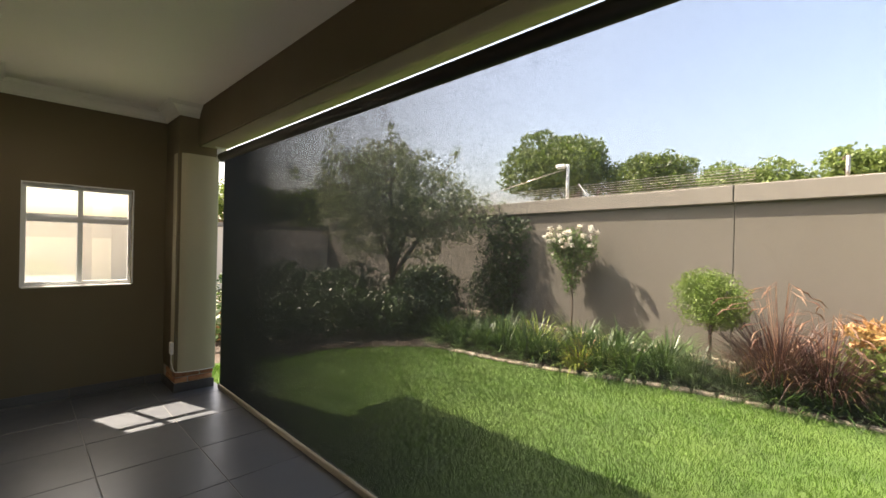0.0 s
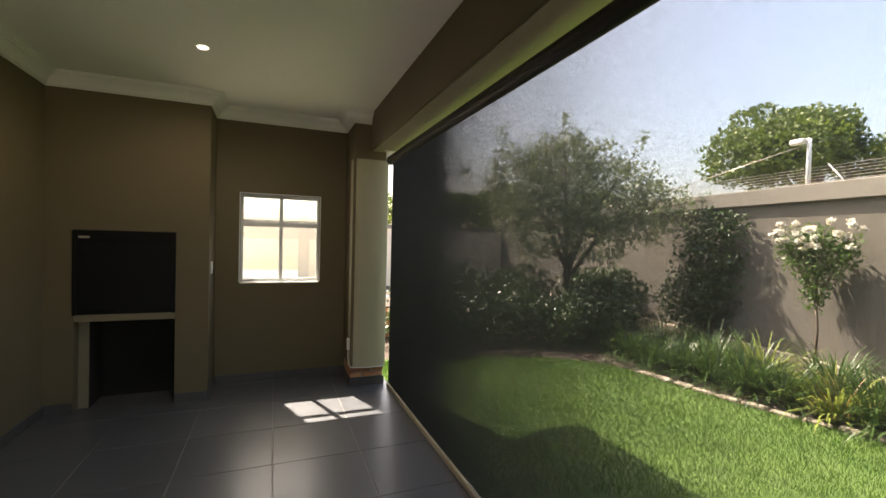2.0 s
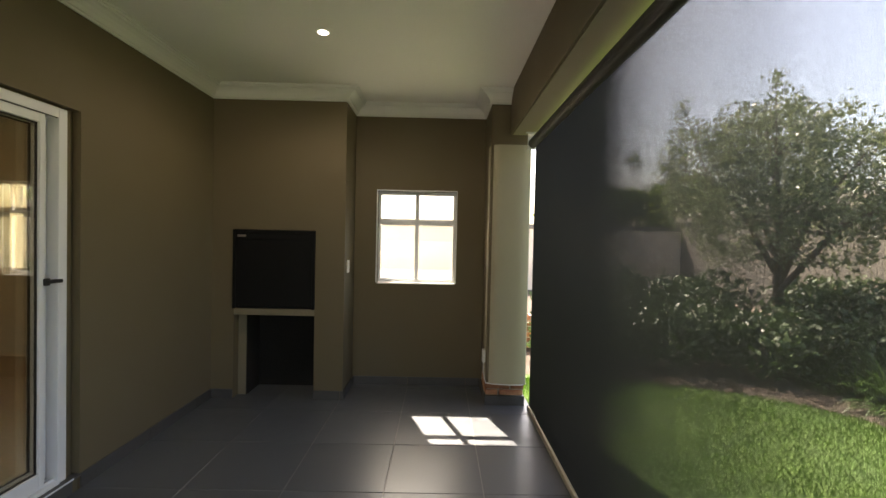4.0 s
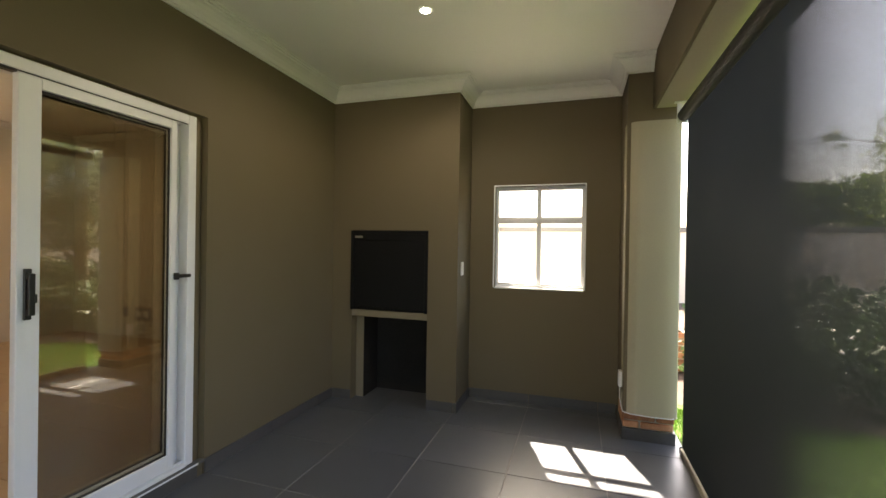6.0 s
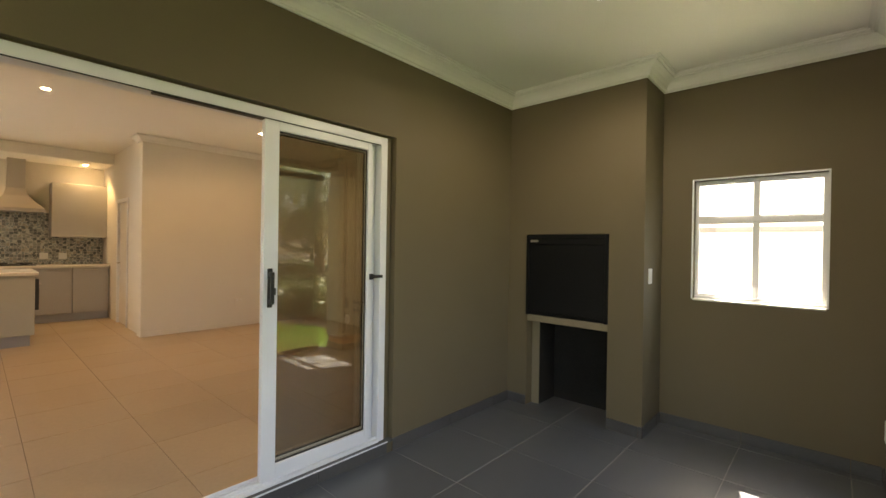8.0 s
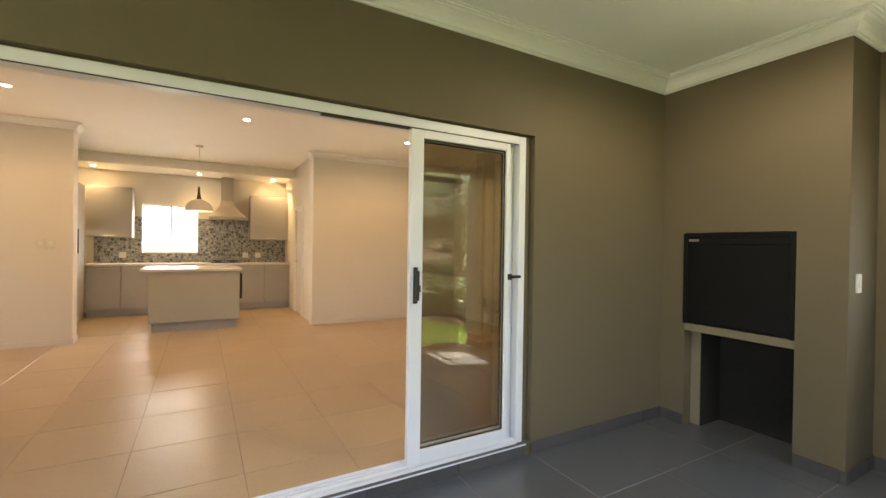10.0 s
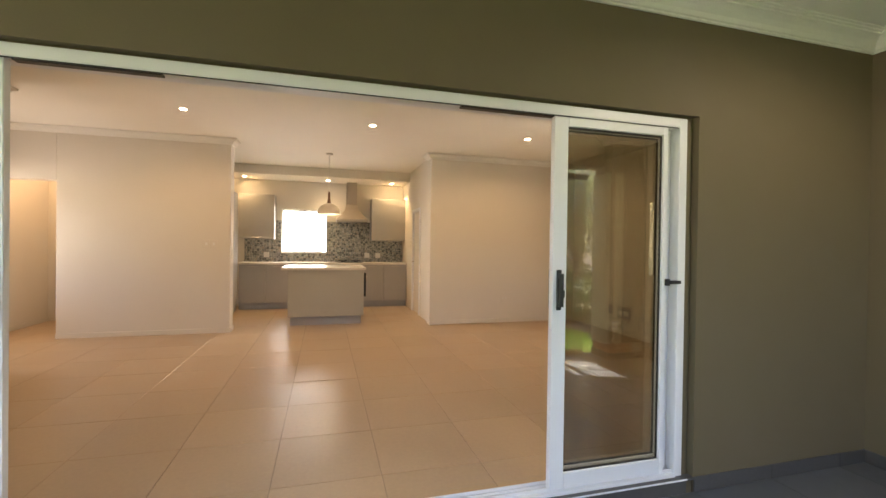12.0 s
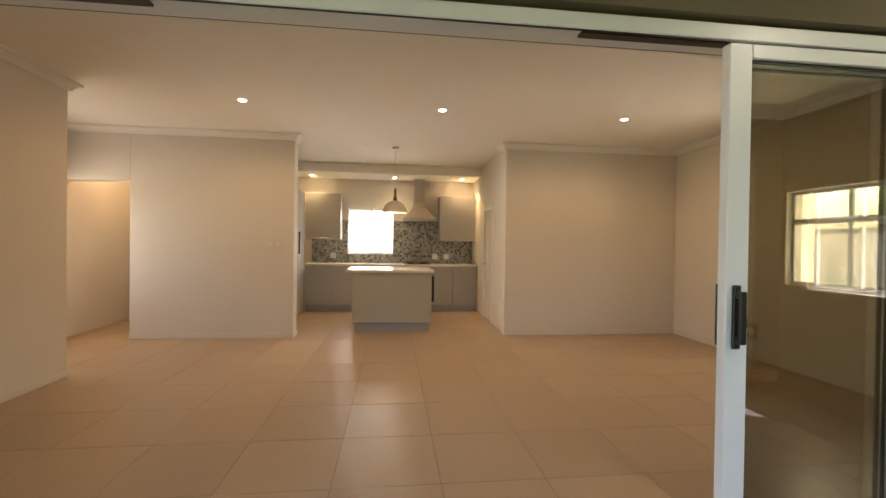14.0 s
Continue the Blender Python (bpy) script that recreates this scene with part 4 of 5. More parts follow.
w = tagged(raw("lawn_south", [(-6, -30, GZ - 0.03), (2.3, -30, GZ - 0.03), (2.3, -12.0, GZ - 0.03), (-6, -12.0, GZ - 0.03)], [(0, 1, 2, 3)], LAWN), "mown lawn past the open end of the patio", "lawn", **STRUCT)
w = tagged(raw("pavement_back", [(-12, 6.2, GZ - 0.02), (2.15, 6.2, GZ - 0.02), (2.15, 16, GZ - 0.02), (-12, 16, GZ - 0.02)], [(0, 1, 2, 3)], STONE_PAVE), "pale sunny paving behind the house", "pavement", **STRUCT)
verts, faces = [], []
for i, y in enumerate(gy):
    e = rim(y)
    verts += [(e + (wall_x(y) - e) * k / 6, y, GZ + (0.03 if 0 < k else -0.03) + 0.03 * noise.noise((k * 1.7, y * 2, 3))) for k in range(7)]
for i in range(len(gy) - 1):
    faces += [(i * 7 + k, i * 7 + k + 1, i * 7 + k + 8, i * 7 + k + 7) for k in range(6)]
w = tagged(raw("flower_bed", verts, faces, SOIL), "dark bare soil of the flower bed", "flower bed", **STRUCT)

# garden wall in bays, with coping and a low plinth
ang = math.atan(0.115)
w = tagged(empty("wall_garden", wall_x(2.0), 2.0, GZ), "tall taupe plastered garden wall with a flat coping", "garden wall", **STRUCT)
w.rotation_euler = (0, 0, -ang)
def bay(name, y0, y1, x0, x1, z0, z1, m, bevel):
    bm = bmesh.new()
    add_box(bm, (x0, y0, z0 - GZ), (x1, y1, z1 - GZ), bevel)
    ob = finish(name, bm, m)
    ob.parent = w
for y0, y1 in ((-9.0, -4.0), (-4.0, 0.0), (0.0, 4.5), (4.5, 9.5), (9.5, 14.2)):
    bay("panel", y0 + 0.006, y1 - 0.006, 0.0, 0.22, -0.4, 2.25, GARDEN_WALL, 0.004)
    bay("coping", y0 + 0.004, y1 - 0.004, -0.075, 0.30, 2.25, 2.50, COPING, 0.012)
    bay("plinth", y0 + 0.004, y1 - 0.004, -0.10, 0.0, -0.4, 0.04, STONE, 0.012)
bay("joint", -9.0, 14.2, 0.02, 0.20, -0.4, 2.46, MORTAR, 0)
w.rotation_euler = (0, 0, -ang)
w = tagged(boxes("wall_boundary", [((-14, 15.8, -0.4), (9.6, 16.05, 1.98))], CREAM_WALL, bevel=0.005), "cream boundary wall behind the house", "boundary wall", **STRUCT)
box("coping", (-14, 15.74, 1.98), (9.6, 16.11, 2.12), COPING, w, bevel=0.01)
pl = tagged(empty("brick_planter", 2.7, 8.2, GZ), "low red brick planter wall on the lawn", "planter", **STRUCT)
box("mortar", (2.26, 8.11, GZ), (3.04, 8.29, 0.40), MORTAR, pl, bevel=0)
for row in range(6):
    for k in range(-1, 4):
        lo, hi = max(2.25, 2.25 + (k + 0.5 * (row % 2)) * 0.235), min(3.05, 2.25 + (k + 0.5 * (row % 2)) * 0.235 + 0.222)
        if hi - lo > 0.03:
            box("brick", (lo, 8.10, GZ + row * 0.085 + 0.005), (hi, 8.30, GZ + row * 0.085 + 0.075), BRICK, pl, bevel=0.006)

# edging stones along the bed
es = tagged(empty("bed_edging", 5.8, 3.0, GZ), "pale stone edging between lawn and bed", "edging", **STRUCT)
bm = bmesh.new()
add_box(bm, (-0.05, -0.115, -0.05), (0.05, 0.115, 0.035), 0.02, 2)
stone_mesh = bpy.data.meshes.new("stone")
bm.to_mesh(stone_mesh)
bm.free()
stone_mesh.materials.append(STONE)
for i in range(31):
    y = -2.2 + i * 0.245
    o = new("stone", stone_mesh)
    o.parent = es
    slope = (edge(y + 0.1) - edge(y - 0.1)) / 0.2
    o.location = Vector((edge(y) + 0.05, y, GZ)) - es.location
    o.rotation_euler = (random.uniform(-0.08, 0.08), random.uniform(-0.1, 0.1), -math.atan(slope) + random.uniform(-0.08, 0.08))
    o.scale = (random.uniform(0.8, 1.2), random.uniform(0.9, 1.03), random.uniform(0.7, 1.2))


# ---- planting ----
def blades(name, base, n, length, width, spread, droop, material, lean=0.35, seed=1, parent=None):
    """A clump of arching strap leaves, each a bent strip in four steps."""
    rnd = random.Random(seed)
    verts, faces = [], []
    for _ in range(n):
        a, r = rnd.uniform(0, 2 * math.pi), spread * math.sqrt(rnd.random())
        out = Vector((math.cos(a), math.sin(a), 0))
        side = Vector((-out.y, out.x, 0))
        p = Vector(base) + out * r
        ln, el = length * rnd.uniform(0.55, 1.1), math.pi / 2 - lean * rnd.uniform(0.1, 1.6)
        k = len(verts)
        for s in range(5):
            wd = width * (1 - (s / 4) ** 2 * 0.92) * 0.5
            verts += [tuple(p - side * wd), tuple(p + side * wd)]
            d = out * math.cos(el) + Vector((0, 0, math.sin(el)))
            p = p + d * (ln / 4)
            el -= droop * rnd.uniform(0.5, 1.3) * (0.4 + 0.4 * s)
        faces += [(k + 2 * s, k + 2 * s + 1, k + 2 * s + 3, k + 2 * s + 2) for s in range(4)]
    if parent is not None:
        verts = [tuple(Vector(v) - parent.location) for v in verts]
    return raw(name, verts, faces, material, parent)


def leaves(name, blobs, n, size, material, parent=None, seed=1, long=2.0, hollow=0.55):
    """A crown: n small leaf quads spread through and over the given blobs (x, y, z, rx, ry, rz), thicker near their skin."""
    g = np.random.default_rng(seed)
    b = np.array(blobs, float)
    vol = b[:, 3] * b[:, 4] * b[:, 5]
    pick = g.choice(len(b), n, p=vol / vol.sum())
    d = g.normal(size=(n, 3))
    d /= np.linalg.norm(d, axis=1)[:, None]
    lump = 1 + 0.22 * np.sin(5 * d[:, 0] + 3 * pick) * np.cos(4 * d[:, 1] + pick) + 0.12 * np.sin(11 * d[:, 2] + 7 * d[:, 0])
    r = (hollow + (1.03 - hollow) * g.random(n) ** 0.6) * lump
    c = b[pick, :3] + d * r[:, None] * b[pick, 3:]
    u = g.normal(size=(n, 3))
    u /= np.linalg.norm(u, axis=1)[:, None]
    v = np.cross(u, g.normal(size=(n, 3)))
    v /= np.linalg.norm(v, axis=1)[:, None]
    s = size * g.uniform(0.6, 1.3, n)[:, None]
    quad = np.stack([c - u * s * long / 2, c + v * s / 2, c + u * s * long / 2, c - v * s / 2], 1).reshape(-1, 3)
    if parent is not None:
        quad = quad - np.array(parent.location)
    return raw(name, quad.tolist(), np.arange(4 * n).reshape(-1, 4).tolist(), material, parent)


def limbs(name, runs, parent, material=None):
    bm = bmesh.new()
    for pts, r0, r1 in runs:
        n = len(pts)
        add_tube(bm, pts, [r0 + (r1 - r0) * i / (n - 1) for i in range(n)], 7)
    return finish(name, bm, material or BARK, parent, smooth=True)


def tree(name, x, y, height, crown, n, size, material, label, trunk=0.12, seed=1, z0=GZ, long=2.0, twigs=0):
    rnd = random.Random(seed)
    t = tagged(empty(name, x, y, z0), label, "tree")
    runs = [([(x, y, z0 - 0.2), (x + 0.08, y + 0.05, z0 + height * 0.2), (x - 0.04, y, z0 + height * 0.42), (x, y, z0 + height * 0.6)], trunk, trunk * 0.5)]
    for bx, by, bz, rx, ry, rz in crown:
        h = z0 + height * rnd.uniform(0.22, 0.42)
        runs.append(([(x, y, h), ((x + bx) / 2 + rnd.uniform(-0.1, 0.1), (y + by) / 2, (h + bz) / 2 + 0.1 * height), (bx, by, bz), (bx + rx * 0.4, by - ry * 0.3, bz + rz * 0.6)], trunk * 0.5, trunk * 0.06))
    for _ in range(twigs):
        bx, by, bz, rx, ry, rz = rnd.choice(crown)
        d = Vector((rnd.gauss(0, 1), rnd.gauss(0, 1), abs(rnd.gauss(0.4, 0.8)))).normalized()
        p = Vector((bx, by, bz))
        runs.append(([p, p + Vector((d.x * rx, d.y * ry, d.z * rz)) * 0.8, p + Vector((d.x * rx, d.y * ry, d.z * rz)) * 1.45], 0.014, 0.003))
    limbs("trunk", runs, t)
    c = leaves("crown", crown, n, size, material, t, seed, long)
    if twigs:
        ends = [(p[-1][0], p[-1][1], p[-1][2], 0.16, 0.16, 0.22) for p, a, bb in runs[-twigs:]]
        leaves("twig_leaves", ends, twigs * 60, size, material, t, seed + 50, long, 0.1)
    return t


tree("olive_tree", 6.45, 8.2, 3.4, [(6.2, 8.0, 2.9, 0.85, 0.85, 0.75), (7.0, 7.7, 2.6, 0.9, 0.8, 0.8), (5.6, 8.7, 2.7, 0.8, 0.8, 0.9), (6.5, 8.6, 3.4, 0.7, 0.7, 0.6), (7.4, 7.0, 2.25, 0.6, 0.7, 0.6), (6.0, 8.3, 1.8, 0.8, 0.8, 0.6), (7.0, 7.9, 1.7, 0.7, 0.7, 0.5)], 21000, 0.034, OLIVE, "silvery olive tree against the garden wall", 0.10, 3, long=2.6, twigs=26)
iv = tagged(empty("ivy", wall_x(6.2) - 0.2, 6.2, GZ), "dark glossy creeper on the garden wall", "creeper")
leaves("foliage", [(wall_x(6.2) - 0.22, 6.2, 1.35, 0.22, 0.62, 0.85), (wall_x(6.5) - 0.25, 6.5, 0.6, 0.3, 0.7, 0.6), (wall_x(6.1) - 0.2, 6.0, 2.0, 0.15, 0.45, 0.25)], 4200, 0.05, IVY, iv, 5, 1.4, 0.3)
limbs("stems", [([(wall_x(6.2) - 0.15, 6.2 + 0.1 * i, GZ), (wall_x(6.2) - 0.08, 6.1 + 0.12 * i, 1.0), (wall_x(6.2) - 0.08, 6.0 + 0.15 * i, 1.9)], 0.014, 0.004) for i in range(3)], iv)

for i, (x, y, hgt, rad) in enumerate(((3.3, 7.5, 0.55, 0.75), (4.4, 7.4, 0.6, 0.75), (5.3, 7.0, 0.6, 0.7), (6.1, 6.9, 0.5, 0.65), (3.9, 8.8, 0.9, 0.95), (5.4, 8.6, 0.9, 0.95), (6.9, 7.6, 0.8, 0.8), (7.6, 8.6, 0.9, 0.8))):
    d = tagged(empty("dark_shrub", x, y, GZ), "dense dark green shrub in the shaded bed", "shrub", "dark shrubs")
    limbs("stems", [([(x, y, GZ - 0.1), (x + 0.1 * math.cos(a), y + 0.1 * math.sin(a), hgt * 0.5), (x + rad * 0.5 * math.cos(a), y + rad * 0.5 * math.sin(a), hgt)], 0.018, 0.005) for a in (0.4, 1.7, 2.9, 4.2, 5.4)], d)
    leaves("foliage", [(x, y, hgt * 0.55, rad, rad, hgt * 0.62), (x + 0.3 * rad, y - 0.2, hgt * 0.9, rad * 0.55, rad * 0.55, hgt * 0.4), (x - 0.35 * rad, y, hgt * 0.85, rad * 0.5, rad * 0.5, hgt * 0.4)], 2600, 0.055, IVY, d, 400 + i, 1.7, 0.45)

# standard rose with white blooms
RX0, RY0 = 7.60, 4.45
ro = tagged(empty("white_rose", RX0, RY0, GZ), "standard rose bush full of white blooms", "rose")
limbs("stem", [([(RX0, RY0, GZ - 0.1), (RX0 + 0.02, RY0 - 0.02, 0.5), (RX0, RY0, 0.95)], 0.02, 0.014)] + [([(RX0, RY0, 0.85), (RX0 + 0.1 * math.cos(a), RY0 + 0.2 * math.sin(a), 1.3), (RX0 + 0.15 * math.cos(a), RY0 + 0.42 * math.sin(a), 1.95 - 0.1 * math.cos(3 * a))], 0.01, 0.003) for a in (0.3, 1.2, 1.9, 2.7, 3.5, 4.4, 5.2)], ro)
leaves("foliage", [(RX0, RY0, 1.25, 0.2, 0.27, 0.35), (RX0, RY0 + 0.22, 1.5, 0.2, 0.24, 0.28), (RX0, RY0 - 0.2, 1.5, 0.2, 0.24, 0.28), (RX0, RY0 + 0.1, 1.72, 0.2, 0.38, 0.2), (RX0, RY0 + 0.38, 1.6, 0.12, 0.14, 0.2), (RX0, RY0 - 0.36, 1.62, 0.12, 0.14, 0.2), (RX0, RY0 + 0.02, 0.9, 0.12, 0.16, 0.2)], 2600, 0.036, ROSE_LEAF, ro, 8, 1.5, 0.1)
rnd = random.Random(21)
for i in range(30):
    a, q = rnd.uniform(0, 6.28), rnd.random() ** 0.5
    c = Vector((RX0 - 0.12 + 0.16 * math.cos(a) * q, RY0 + 0.58 * math.sin(a) * q, 1.80 - 0.35 * (1 - q) * rnd.random() + 0.28 * rnd.random() - 0.16 * q))
    leaves("bloom", [(*c, 0.045, 0.045, 0.038)], 50, 0.042, PETAL, ro, 100 + i, 1.1, 0.2)

# lime topiary ball on a stem
TX, TY = 7.0, 2.12
to = tagged(empty("topiary_ball", TX, TY, GZ), "lime-green clipped ball shrub on a short stem", "topiary")
limbs("stem", [([(TX, TY, GZ - 0.1), (TX + 0.01, TY, 0.25), (TX, TY, 0.75)], 0.028, 0.018), ([(TX, TY, 0.45), (TX + 0.1, TY + 0.12, 0.8), (TX + 0.15, TY + 0.2, 1.05)], 0.014, 0.005), ([(TX, TY, 0.45), (TX - 0.1, TY - 0.12, 0.8), (TX - 0.12, TY - 0.2, 1.05)], 0.014, 0.005)], to)
leaves("crown", [(TX, TY, 0.92, 0.36, 0.40, 0.36), (TX, TY + 0.1, 1.08, 0.28, 0.3, 0.24), (TX - 0.05, TY - 0.18, 0.78, 0.25, 0.26, 0.22)], 15000, 0.013, LIME, to, 12, 3.2, 0.35)

# purple fountain grass
for i, (x, y, s) in enumerate(((6.72, 1.36, 1.0), (6.75, 0.95, 0.85))):
    fg = tagged(empty("fountain_grass", x, y, GZ), "purple fountain grass with pale pink plumes", "ornamental grass", "fountain grasses")
    blades("blades", (x, y, GZ), 620, 1.2 * s, 0.013, 0.24, 0.46, PURPLE, 0.5, 30 + i, fg)
    blades("dry_blades", (x, y, GZ), 90, 0.8 * s, 0.012, 0.2, 0.4, DRY_STRAP, 0.55, 60 + i, fg)
    rr = random.Random(40 + i)
    bm = bmesh.new()
    for _ in range(26):
        a, ln = rr.uniform(0, 6.28), rr.uniform(0.22, 0.55) * s
        tip = Vector((x + math.cos(a) * ln, y + math.sin(a) * ln, GZ + rr.uniform(0.7, 1.3) * s))
        mid = Vector((x + math.cos(a) * ln * 0.5, y + math.sin(a) * ln * 0.5, tip.z + 0.05))
        drop = tip + Vector((math.cos(a) * 0.14, math.sin(a) * 0.14, -0.10))
        add_tube(bm, [(x, y, GZ + 0.3), mid, tip], [0.003, 0.003, 0.004], 4)
        add_tube(bm, [tip, (tip + drop) / 2 + Vector((0, 0, 0.03)), drop], [0.004, 0.010, 0.002], 6)
    finish("plumes", bm, PLUME, fg)
sh = tagged(empty("mixed_shrub", 6.85, 0.45, GZ), "loose orange and green shrub by the wall", "shrub")
leaves("foliage", [(6.85, 0.45, 0.35, 0.4, 0.45, 0.42), (6.8, 0.1, 0.3, 0.4, 0.4, 0.35)], 2200, 0.04, LIGHT_LEAF, sh, 15, 1.8, 0.3)
tagged(leaves("tips", [(6.85, 0.5, 0.72, 0.32, 0.36, 0.16)], 700, 0.036, DRY_STRAP, sh, 16, 2.2, 0.2), kind="stuff")

# strap-leaved border plants along the bed
rnd = random.Random(5)
kinds = {"s": (STRAP, "dark green strap-leaved border plant", 0.66, 0.026, 210), "l": (LIME_STRAP, "yellow-green strap-leaved border plant", 0.72, 0.028, 130), "b": (BLUE_STRAP, "grey-green tufted border grass", 0.62, 0.010, 320)}
row = [(1.75, 0.45, "b"), (2.15, 0.4, "b"), (2.5, 0.5, "s"), (2.85, 0.42, "s"), (3.2, 0.45, "s"), (3.2, 1.0, "s"), (3.5, 0.45, "l"), (3.95, 0.55, "s"), (4.3, 0.6, "s"), (4.45, 1.15, "l"), (4.75, 0.65, "s"), (5.1, 0.6, "s"), (5.2, 1.3, "s"), (5.5, 0.6, "s"), (5.9, 0.7, "s"), (6.0, 1.4, "s"), (6.3, 0.7, "s"), (6.7, 0.7, "s"), (7.1, 0.75, "s"), (7.2, 1.5, "s"), (7.5, 0.8, "s"), (7.9, 0.8, "s"), (2.6, 1.0, "s"), (1.3, 0.35, "s"), (0.9, 0.4, "s"), (0.5, 0.35, "b"), (0.0, 0.5, "s"), (3.8, 1.2, "s"), (2.35, 0.85, "b"), (1.05, 0.75, "s")]
for i, (y, off, kd_) in enumerate(row):
    m, label, ln, wd, n = kinds[kd_]
    x = edge(y) + off
    c = blades("border_plant", (x, y, GZ - 0.02), n, ln * rnd.uniform(0.85, 1.2), wd, 0.20, 0.42, m, 0.8, 200 + i)
    tagged(c, label, "border plant", "border plants")
c = blades("border_plant", (edge(3.4) + 0.42, 3.42, GZ - 0.02), 45, 0.5, 0.02, 0.12, 0.42, DRY_STRAP, 0.6, 300)
tagged(c, "half-withered orange border plant", "border plant", "border plants")

# lawn grass
g = np.random.default_rng(7)
N = 100000
gy_ = g.uniform(-1.2, 6.65, N)
gx_ = 2.08 + (np.array([rim(v) for v in gy_]) - 2.06) * g.random(N)
h = g.uniform(0.022, 0.048, N)
a = g.uniform(0, 2 * np.pi, N)
la = g.uniform(0, 2 * np.pi, N)
ll = h * g.uniform(0.1, 0.8, N)
wd = 0.0035
base = np.stack([gx_, gy_, np.full(N, GZ - 0.008)], 1)
side = np.stack([np.cos(a) * wd, np.sin(a) * wd, 0 * a], 1)
tip = base + np.stack([np.cos(la) * ll, np.sin(la) * ll, h + 0.008], 1)
tri = np.stack([base - side, base + side, tip], 1).reshape(-1, 3)
gr = raw("lawn_grass", tri.tolist(), np.arange(3 * N).reshape(-1, 3).tolist(), GRASS)
tagged(gr, "short dense green lawn grass", "grass", kind="stuff")

# electric fence on the wall, lamp post, distant trees
fe = tagged(empty("electric_fence", wall_x(4.5), 4.5, 2.5), "thin wires of an electric fence on the wall", "fence")
bm = bmesh.new()
for k in range(6):
    add_tube(bm, [(wall_x(y) + 0.12 + 0.02 * k, y, 2.54 + 0.045 * k) for y in (1.8, 5.0, 9.0, 13.0, 15.6)], [0.004] * 5, 4)
finish("wires", bm, STEEL, fe)
for y in (4.6, 9.0, 13.0):
    tube("strut", [(wall_x(y) + 0.1, y - 0.25, 2.46), (wall_x(y) + 0.24, y + 0.05, 2.80)], 0.011, WHITE, fe, 5)
lp = tagged(empty("security_post", 8.1, 4.86, 2.4), "thin white post with a floodlight above the wall", "post")
tube("pole", [(8.1, 4.86, 2.4), (8.1, 4.86, 3.2)], 0.03, WHITE, lp, 8)
boxes("floodlight", [((8.0, 4.88, 3.12), (8.1, 5.08, 3.20))], WHITE, lp, bevel=0.02)
tube("stay", [(8.1, 4.86, 3.12), (8.4, 7.4, 2.72)], 0.008, STEEL, lp, 5)


sp = tagged(empty("fence_post", 8.0, 0.86, 2.4), "short grey steel post on the wall", "post")
tube("pole", [(7.66, 0.86, 2.4), (7.66, 0.86, 2.78)], 0.022, STEEL, sp, 8)


def far_tree(x, y, rad, top, low, material, seed, n=5000, size=0.28, label="broad dark green tree beyond the wall"):
    rr = random.Random(seed)
    crown = []
    for _ in range(11):
        a, q = rr.uniform(0, 6.28), rr.random() ** 0.5 * 0.72
        k = rad * rr.uniform(0.32, 0.5)
        z = low + (top - low) * (0.30 + (0.62 - 0.30 * q) * rr.random() ** 0.6)
        crown.append((x + math.cos(a) * q * rad, y + math.sin(a) * q * rad, z, k, k, k * 0.75))
    tree("tree", x, y, top, crown, int(n * 2.4), size * 0.58, material, label, 0.28, seed, long=1.6)


far_tree(27.0, 14.4, 4.7, 10.6, 2.0, PINE, 71, 11000, 0.26)
far_tree(27.0, 9.2, 2.3, 8.2, 1.8, PINE, 72, 5000, 0.22)
far_tree(31.7, 6.9, 2.8, 8.0, 1.5, LIGHT_LEAF, 73, 4500, 0.24, "pale green tree beyond the wall")
far_tree(32.0, 4.2, 2.3, 7.6, 1.5, LIGHT_LEAF, 74, 3500, 0.24, "pale green tree beyond the wall")
far_tree(24.5, 1.2, 1.9, 7.0, 1.8, LIGHT_LEAF, 75, 1900, 0.24, "thin pale green tree beyond the wall")
far_tree(13.0, 22.0, 2.6, 4.6, 1.2, PINE, 76, 3500, 0.22)
far_tree(8.5, 23.0, 2.6, 4.4, 1.2, PINE, 77, 3500, 0.22)
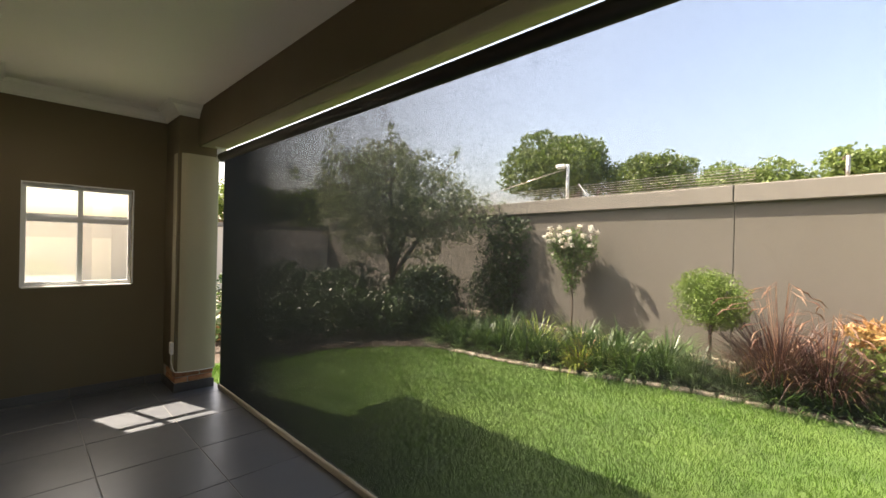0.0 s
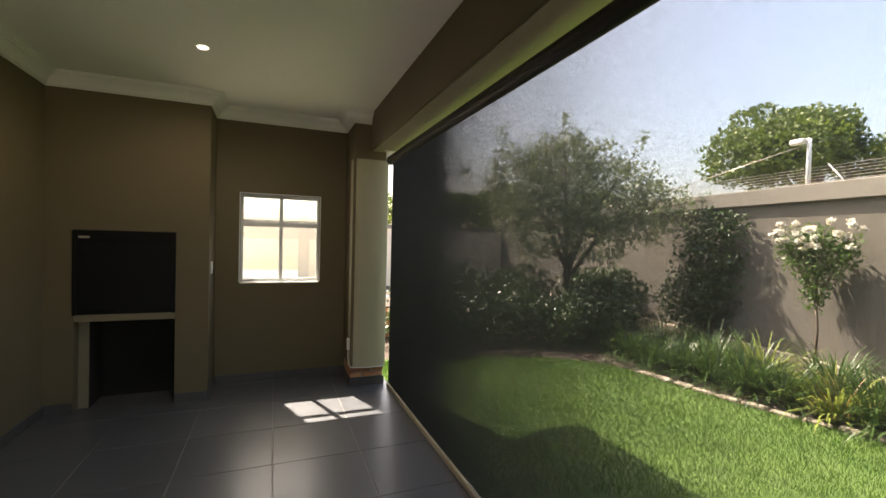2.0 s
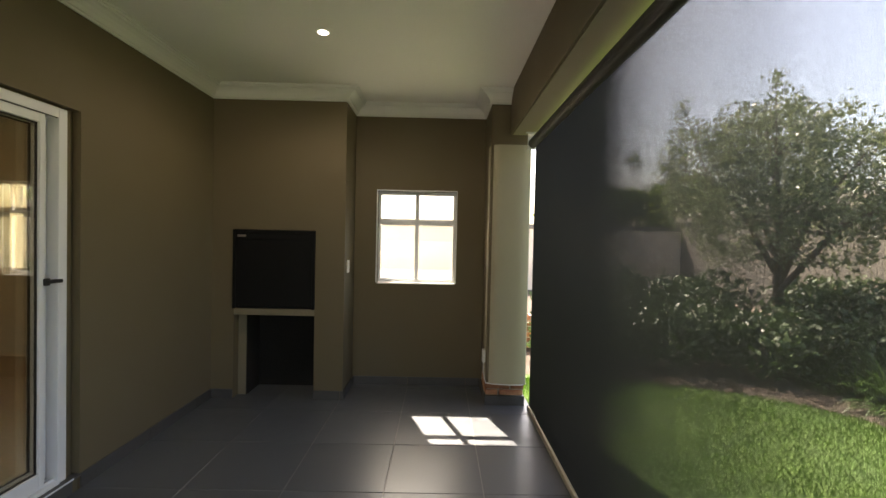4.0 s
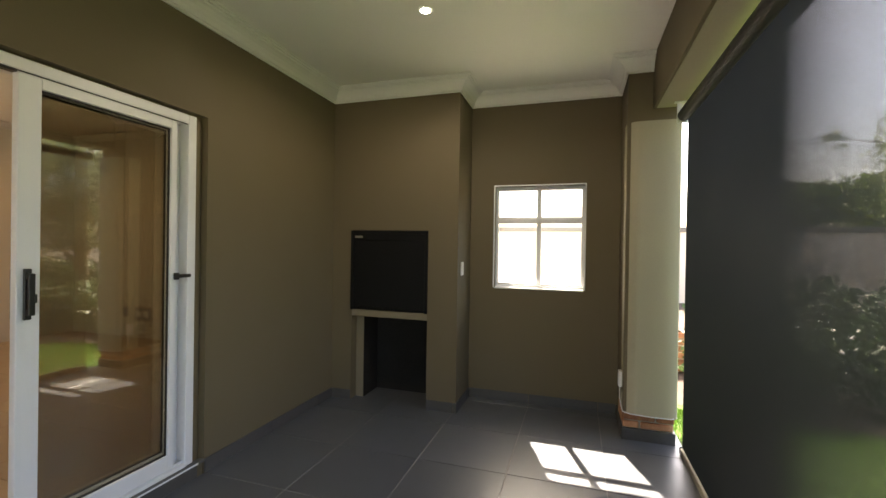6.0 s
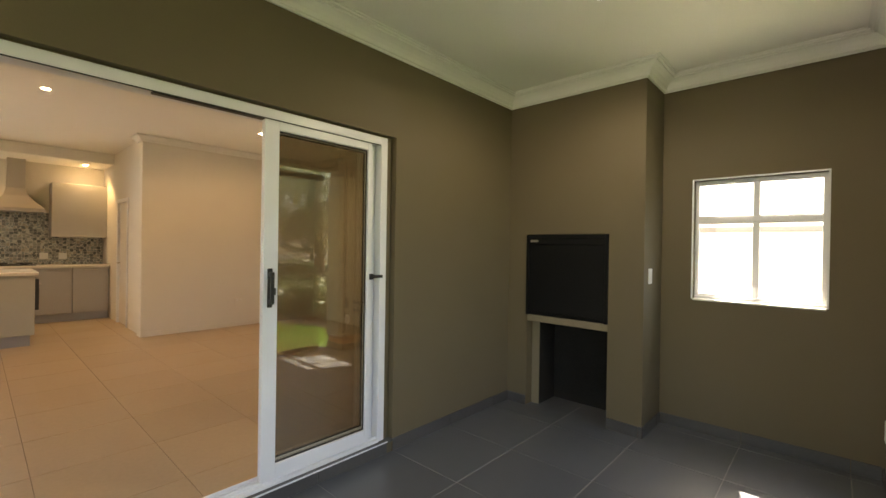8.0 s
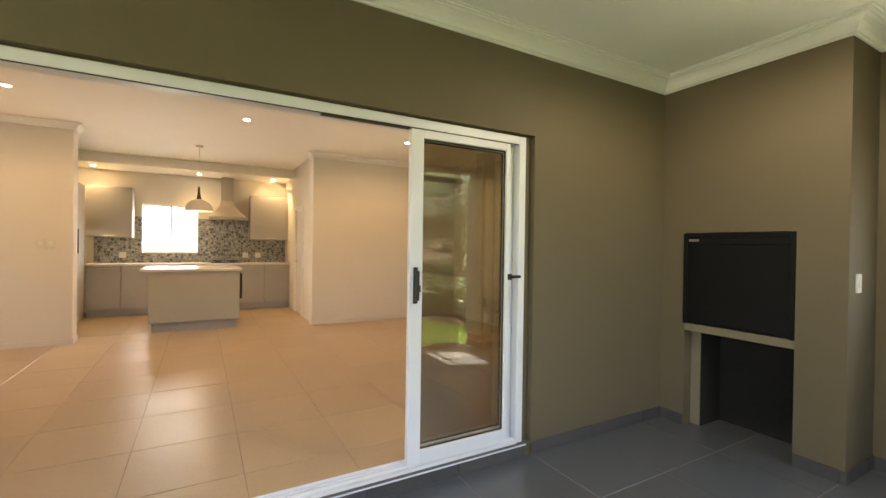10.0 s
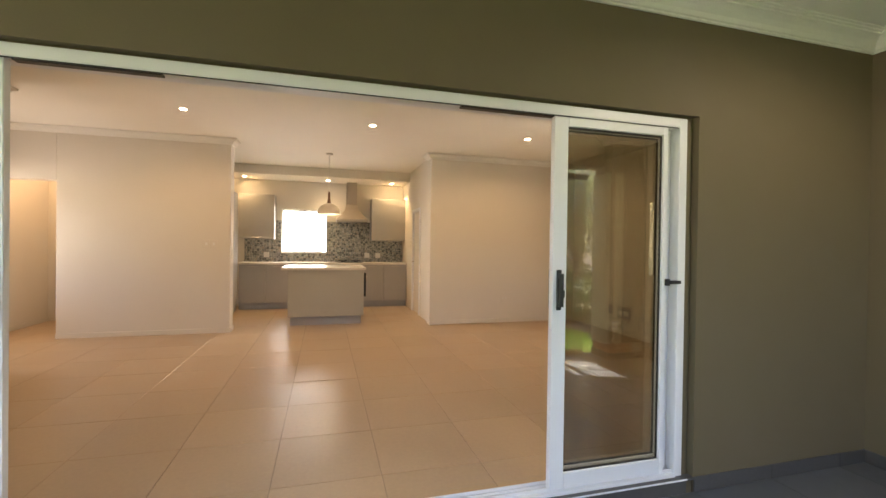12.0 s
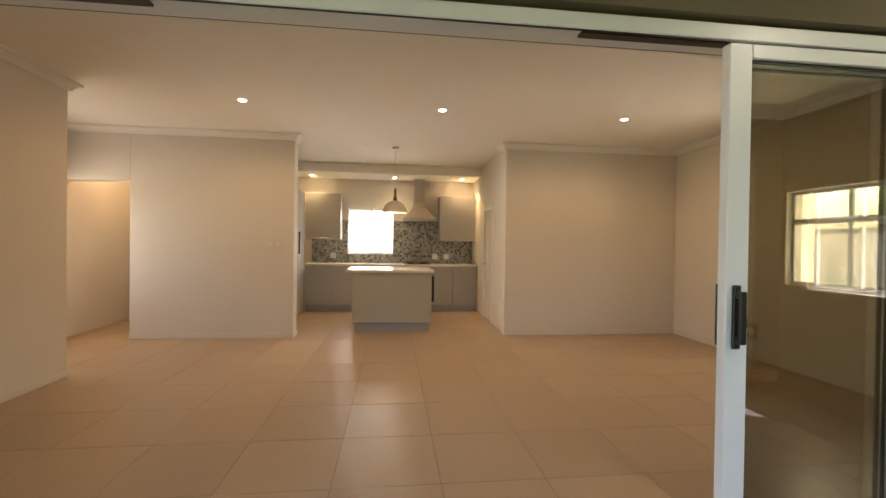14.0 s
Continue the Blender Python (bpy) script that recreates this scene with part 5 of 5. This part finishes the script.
far_tree(19.0, 22.0, 2.4, 4.8, 1.2, LIGHT_LEAF, 78, 3000, 0.22, "pale green tree beyond the wall")

# ---- tiled floors and skirtings, piece by piece ----
fl = tagged(box("floor", (DW, SOUTH, -0.2), (2.04, BACK, -0.003), GROUT, bevel=0), "dark grey porcelain tile patio floor with pale joints", "floor", **STRUCT)
tile_floor(fl, SLATE, lines(DW, 2.04, 0.265, 0.603), lines(SOUTH, BACK, 4.13, 0.603), 0.0, 0.005)
fl2 = tagged(box("floor_living", (BX, -2.6, -0.1), (DW_IN + 0.09, RIGHT, RFLOOR - 0.003), BEIGE_GROUT, bevel=0), "glossy beige porcelain tile living-room floor", "floor", **STRUCT)
tile_floor(fl2, BEIGE, lines(BX, FX0 + 0.0, -2.615, 0.62), lines(-2.6, RIGHT, 1.722, 0.610), RFLOOR, 0.003)
sk = tagged(empty("baseboard", DW, 4.5, 0), "dark grey tile skirting along the patio walls", "skirting", **STRUCT)


def skirting(along, a0, a1, face, out, first):
    cuts = lines(a0, a1, first, 0.603)
    for c0, c1 in zip(cuts, cuts[1:]):
        lo, hi = min(face, face + out), max(face, face + out)
        span = ((c0 + 0.002, lo, 0.0), (c1 - 0.002, hi, 0.088)) if along == "x" else ((lo, c0 + 0.002, 0.0), (hi, c1 - 0.002, 0.088))
        box("tile", *span, SKIRT, sk, bevel=0.0015)


skirting("y", SOUTH, OPEN0, DW, 0.010, 4.13)
skirting("y", WALL1, CH_Y, DW, 0.010, 4.13)
skirting("x", DW + 0.010, NX0, CH_Y, -0.010, 0.265)
skirting("x", HX1, CH_X + 0.010, CH_Y, -0.010, 0.265)
skirting("y", CH_Y, BACK, CH_X, 0.010, 4.13)
skirting("x", CH_X + 0.010, PIL_X - 0.012, BACK, -0.010, 0.265)
for c0, c1 in zip(lines(OPEN0, OPEN1, 4.13, 0.603), lines(OPEN0, OPEN1, 4.13, 0.603)[1:]):
    box("tile", (DW - 0.012, c0 + 0.002, 0.0), (DW + 0.009, c1 - 0.002, 0.073), SKIRT, sk, bevel=0.0015)
